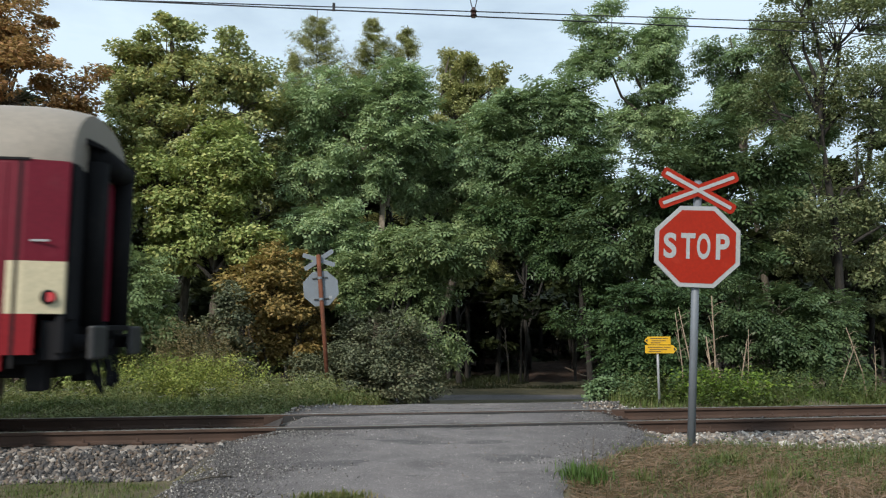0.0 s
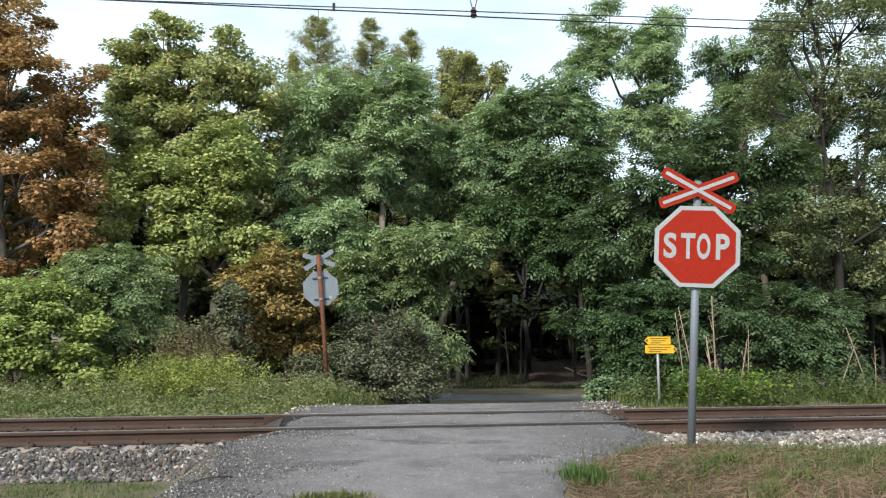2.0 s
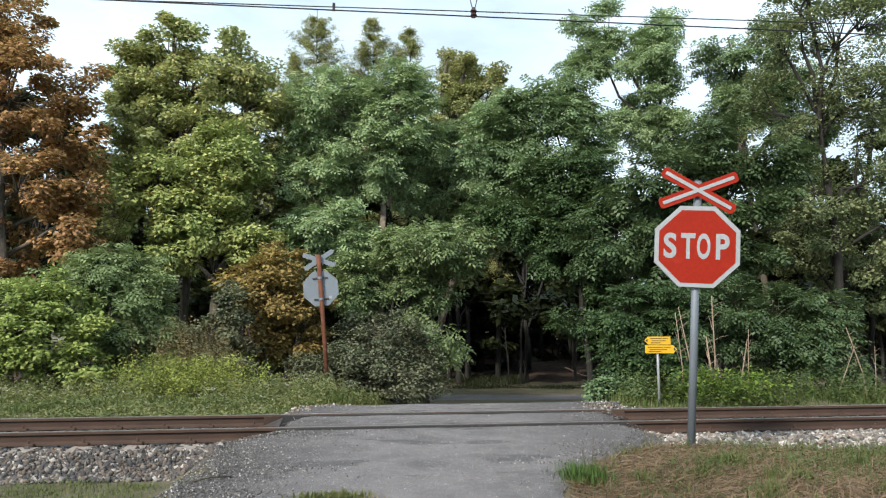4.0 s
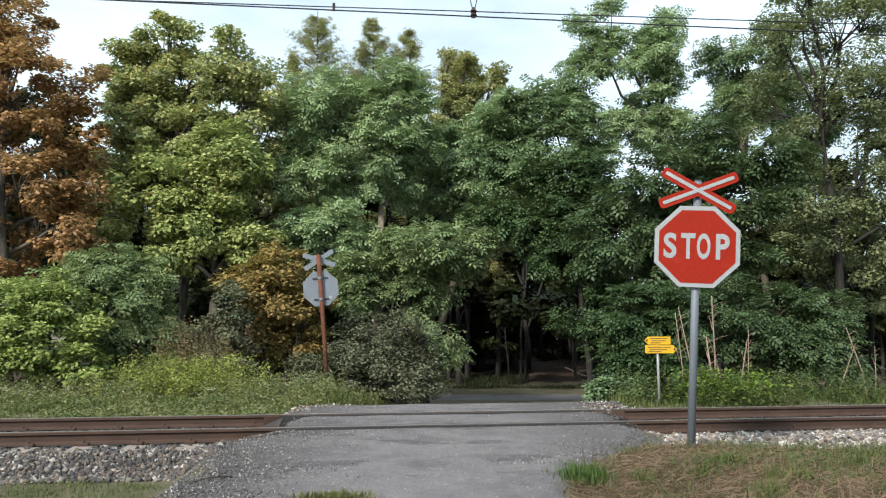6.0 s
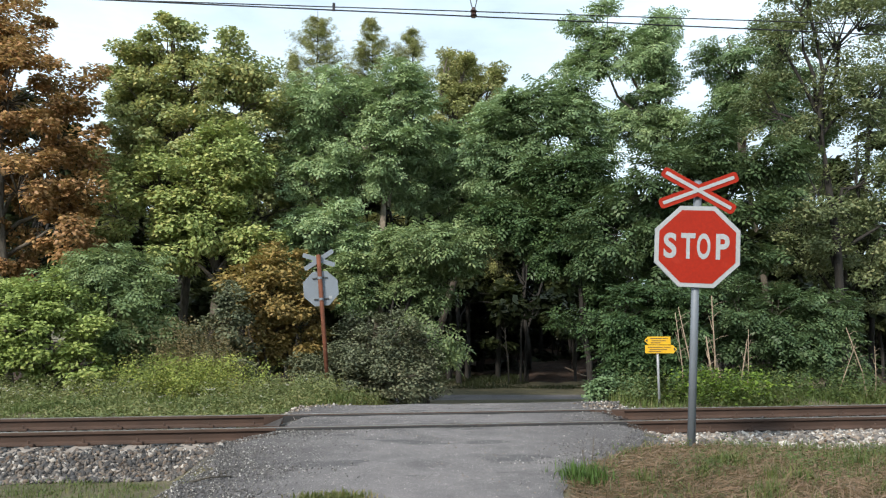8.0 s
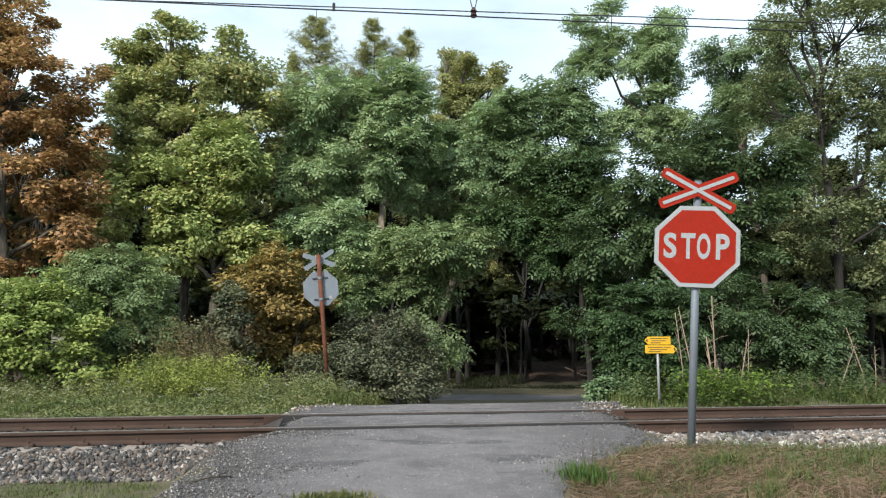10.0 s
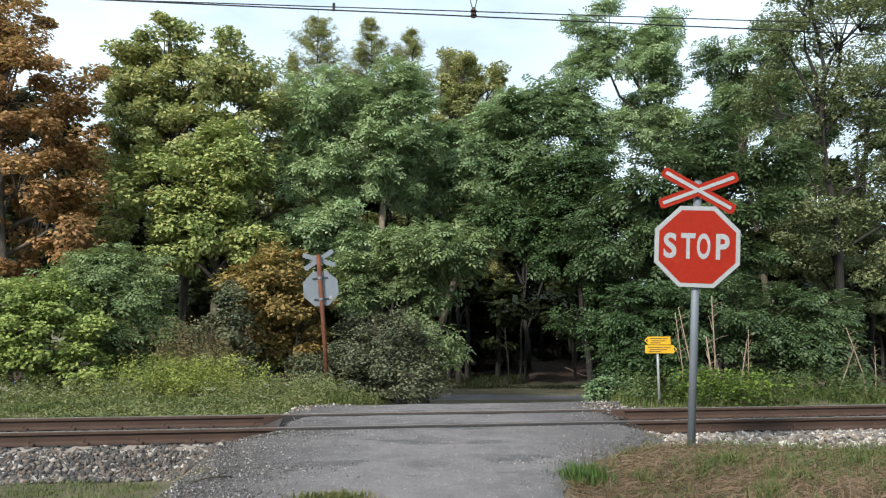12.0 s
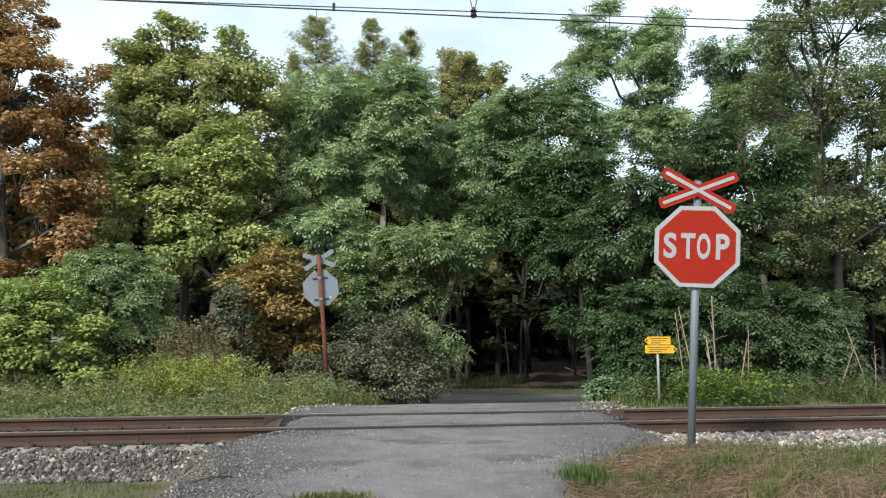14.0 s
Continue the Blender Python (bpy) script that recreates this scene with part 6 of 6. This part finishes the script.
NETTLE = leaf_material("nettle_leaves", [(0.068, 0.122, 0.021), (0.107, 0.176, 0.024), (0.153, 0.23, 0.033), (0.199, 0.245, 0.05)])
FLOWER = leaf_material("pale_flowers", [(0.4, 0.38, 0.324), (0.5, 0.48, 0.432), (0.55, 0.53, 0.497), (0.6, 0.55, 0.378)])
# darker weed greens: the shade under the trees is put into the colour
NETTLE_SHADED = leaf_material("shaded_weed_leaves", [(0.041, 0.07, 0.022), (0.066, 0.098, 0.031), (0.098, 0.131, 0.04), (0.164, 0.156, 0.071)])
build_grass()

# dead stems under the locusts, and a stick on the lane
for i, (x, y, dx, h, r) in enumerate(((5.25, 16.2, -0.25, 2.0, 0.02), (5.55, 16.0, -0.05, 1.35, 0.035), (6.0, 15.8, 0.28, 1.3, 0.018), (5.9, 16.4, -0.1, 1.0, 0.03), (9.1, 16.6, -0.35, 1.6, 0.02), (9.4, 16.4, 0.3, 1.3, 0.018), (8.6, 16.9, 0.5, 1.2, 0.015), (5.0, 16.1, -0.1, 1.9, 0.018), (5.72, 16.3, 0.03, 2.2, 0.028), (9.7, 16.8, 0.25, 1.7, 0.02), (9.95, 16.7, -0.22, 1.5, 0.016), (9.25, 16.6, 0.1, 1.2, 0.014), (10.2, 16.9, 0.35, 1.4, 0.015), (6.35, 16.2, 0.12, 1.5, 0.015))):
    z = gz(x, y) - 0.05
    stem("dead_stem", "thin bare dead stem among the weeds", [(x, y, z), (x + dx * 0.3 + 0.03, y, z + h * 0.4), (x + dx, y + 0.05, z + h)], r, r * 0.4, DEADWOOD, "dead stem")
for x, y, dx, h in ((1.42, 7.45, 0.02, 0.34), (1.36, 7.4, -0.04, 0.24), (1.5, 7.4, 0.06, 0.22)):
    stem("dry_stalk", "dark dried weed stalk at the edge of the lane", [(x, y, gz(x, y) - 0.02), (x + dx * 0.5, y, gz(x, y) + h * 0.5), (x + dx, y, gz(x, y) + h)], 0.006, 0.003, BARK, "weed")
stem("fallen_branch", "pale fallen branch on the forest floor", [(7.3, 46.2, gz(7.3, 46.2) + 0.75), (8.2, 46.0, gz(8.2, 46) + 0.35), (9.2, 45.8, gz(9.2, 45.8) + 0.08)], 0.05, 0.025, DEADWOOD, "branch")
stem("stick", "dark broken stick lying on the gravel", [(-2.17, 6.72, float(road_z(-2.17, 6.72)) + 0.01), (-2.04, 6.82, float(road_z(-2.04, 6.82)) + 0.03), (-1.88, 6.95, float(road_z(-1.88, 6.95)) + 0.015)], 0.012, 0.006, BARK, "stick")
for i, (x, y, dx, h, r) in enumerate(((4.45, 44.3, 0.25, 9, 0.07), (4.7, 44.5, 0.75, 9, 0.09), (3.75, 44.0, -0.1, 4, 0.04), (5.6, 50, 0.2, 10, 0.15), (8.4, 49, -0.4, 10, 0.14), (7.0, 55, 0.1, 11, 0.15), (2.2, 49.0, 0.3, 10, 0.15))):
    z = gz(x, y) - 0.1
    stem("bare_tree", "slender bare tree at the edge of the dark woods", [(x, y, z), (x + dx * 0.2, y, z + h * 0.35), (x + dx * 1.6, y, z + h * 0.7), (x + dx * 2, y, z + h)], r, r * 0.5, BARK_SHADED, "tree")
stones("loose_stones", "pale loose chips of stone on the asphalt", 5000, lambda rng, n: np.stack([rng.uniform(-2.8, 2.9, n), 5.0 + 9.0 * rng.random(n) ** 0.8], 1), 0.004, 0.013, STONE_PALE, 41)
stones("lane_gravel", "loose gravel along the worn edge of the lane", 9000, lambda rng, n: (lambda y: np.stack([road_edges(y)[0] - 0.25 + np.abs(rng.normal(0.0, 0.55, n)), y], 1))(rng.uniform(5.6, 9.8, n)), 0.006, 0.02, LANE_GRIT, 42)
stones("lane_gravel", "loose gravel where the lane meets the track bed", 3000, lambda rng, n: (lambda y: np.stack([road_edges(y)[1] + rng.normal(-0.15, 0.32, n), y], 1))(rng.uniform(7.6, 14.5, n)), 0.006, 0.02, LANE_GRIT, 43)

stones("verge_stones", "pale stones along the ragged edges of the lane behind the rails", 420, lambda rng, n: (lambda y, k: np.stack([np.where(k, road_edges(y)[0] - 0.05, road_edges(y)[1] + 0.02) + rng.normal(0, 0.3, n), y], 1))(rng.uniform(11.9, 14.4, n), rng.random(n) < 0.5), 0.015, 0.055, STONE_PALE, 44)



def motions():
    """The coach leaves along the track; the car passes on the road behind."""
    rows = []
    for t in (0.0, 0.1, 0.2, 0.3, 0.5, 1.0, 2.0, 4.0, 6.0, 8.0, 10.0, 12.0, 14.0):
        rows.append((t, TRACK @ pose(-4.48 - 20.5 * t, GAUGE / 2, 0)))
    walk(coach, rows)
    speed = 14.3
    at = lambda t: 0.06 - speed * (t - 10.5)      # where the car's nose is
    walk(car, [(t, pose(at(t), 38.0, -2.1)) for t in [0.5 * k for k in range(29)]])
    for wheel, x, y, z in car_wheels:
        turn = lambda t: -math.degrees(speed * (t - 10.0) / 0.315)
        ticks = [10.0 + k / FPS for k in range(0, 42)]
        walk(wheel, [(0.0, pose(x, y, z)), (9.9, pose(x, y, z))] + [(t, pose(x, y, z, 0, turn(t), 0)) for t in ticks] + [(14.0, pose(x, y, z, 0, turn(ticks[-1]), 0))])

    # crowns rock a little in the breeze
    for k, ob in enumerate(SWAYING):
        x, y, z = ob.matrix_basis.translation
        amp = 0.22 + 0.12 * math.sin(k * 2.1)
        walk(ob, [(t, pose(x, y, z, amp * math.sin(1.7 * t + k * 1.9), amp * math.sin(1.25 * t + k * 2.7) + 0.4 * amp * math.sin(2.9 * t + k), 0)) for t in [0.5 * i for i in range(29)]])


SWAYING = [ob for ob in bpy.data.objects if ob.parent is None and ob.name.split(".")[0] in ("locust_tree", "ash_tree", "conifer_tree", "poplar_tree", "maple_tree", "oak_tree", "locust_shrub", "hornbeam_shrub")]
motions()
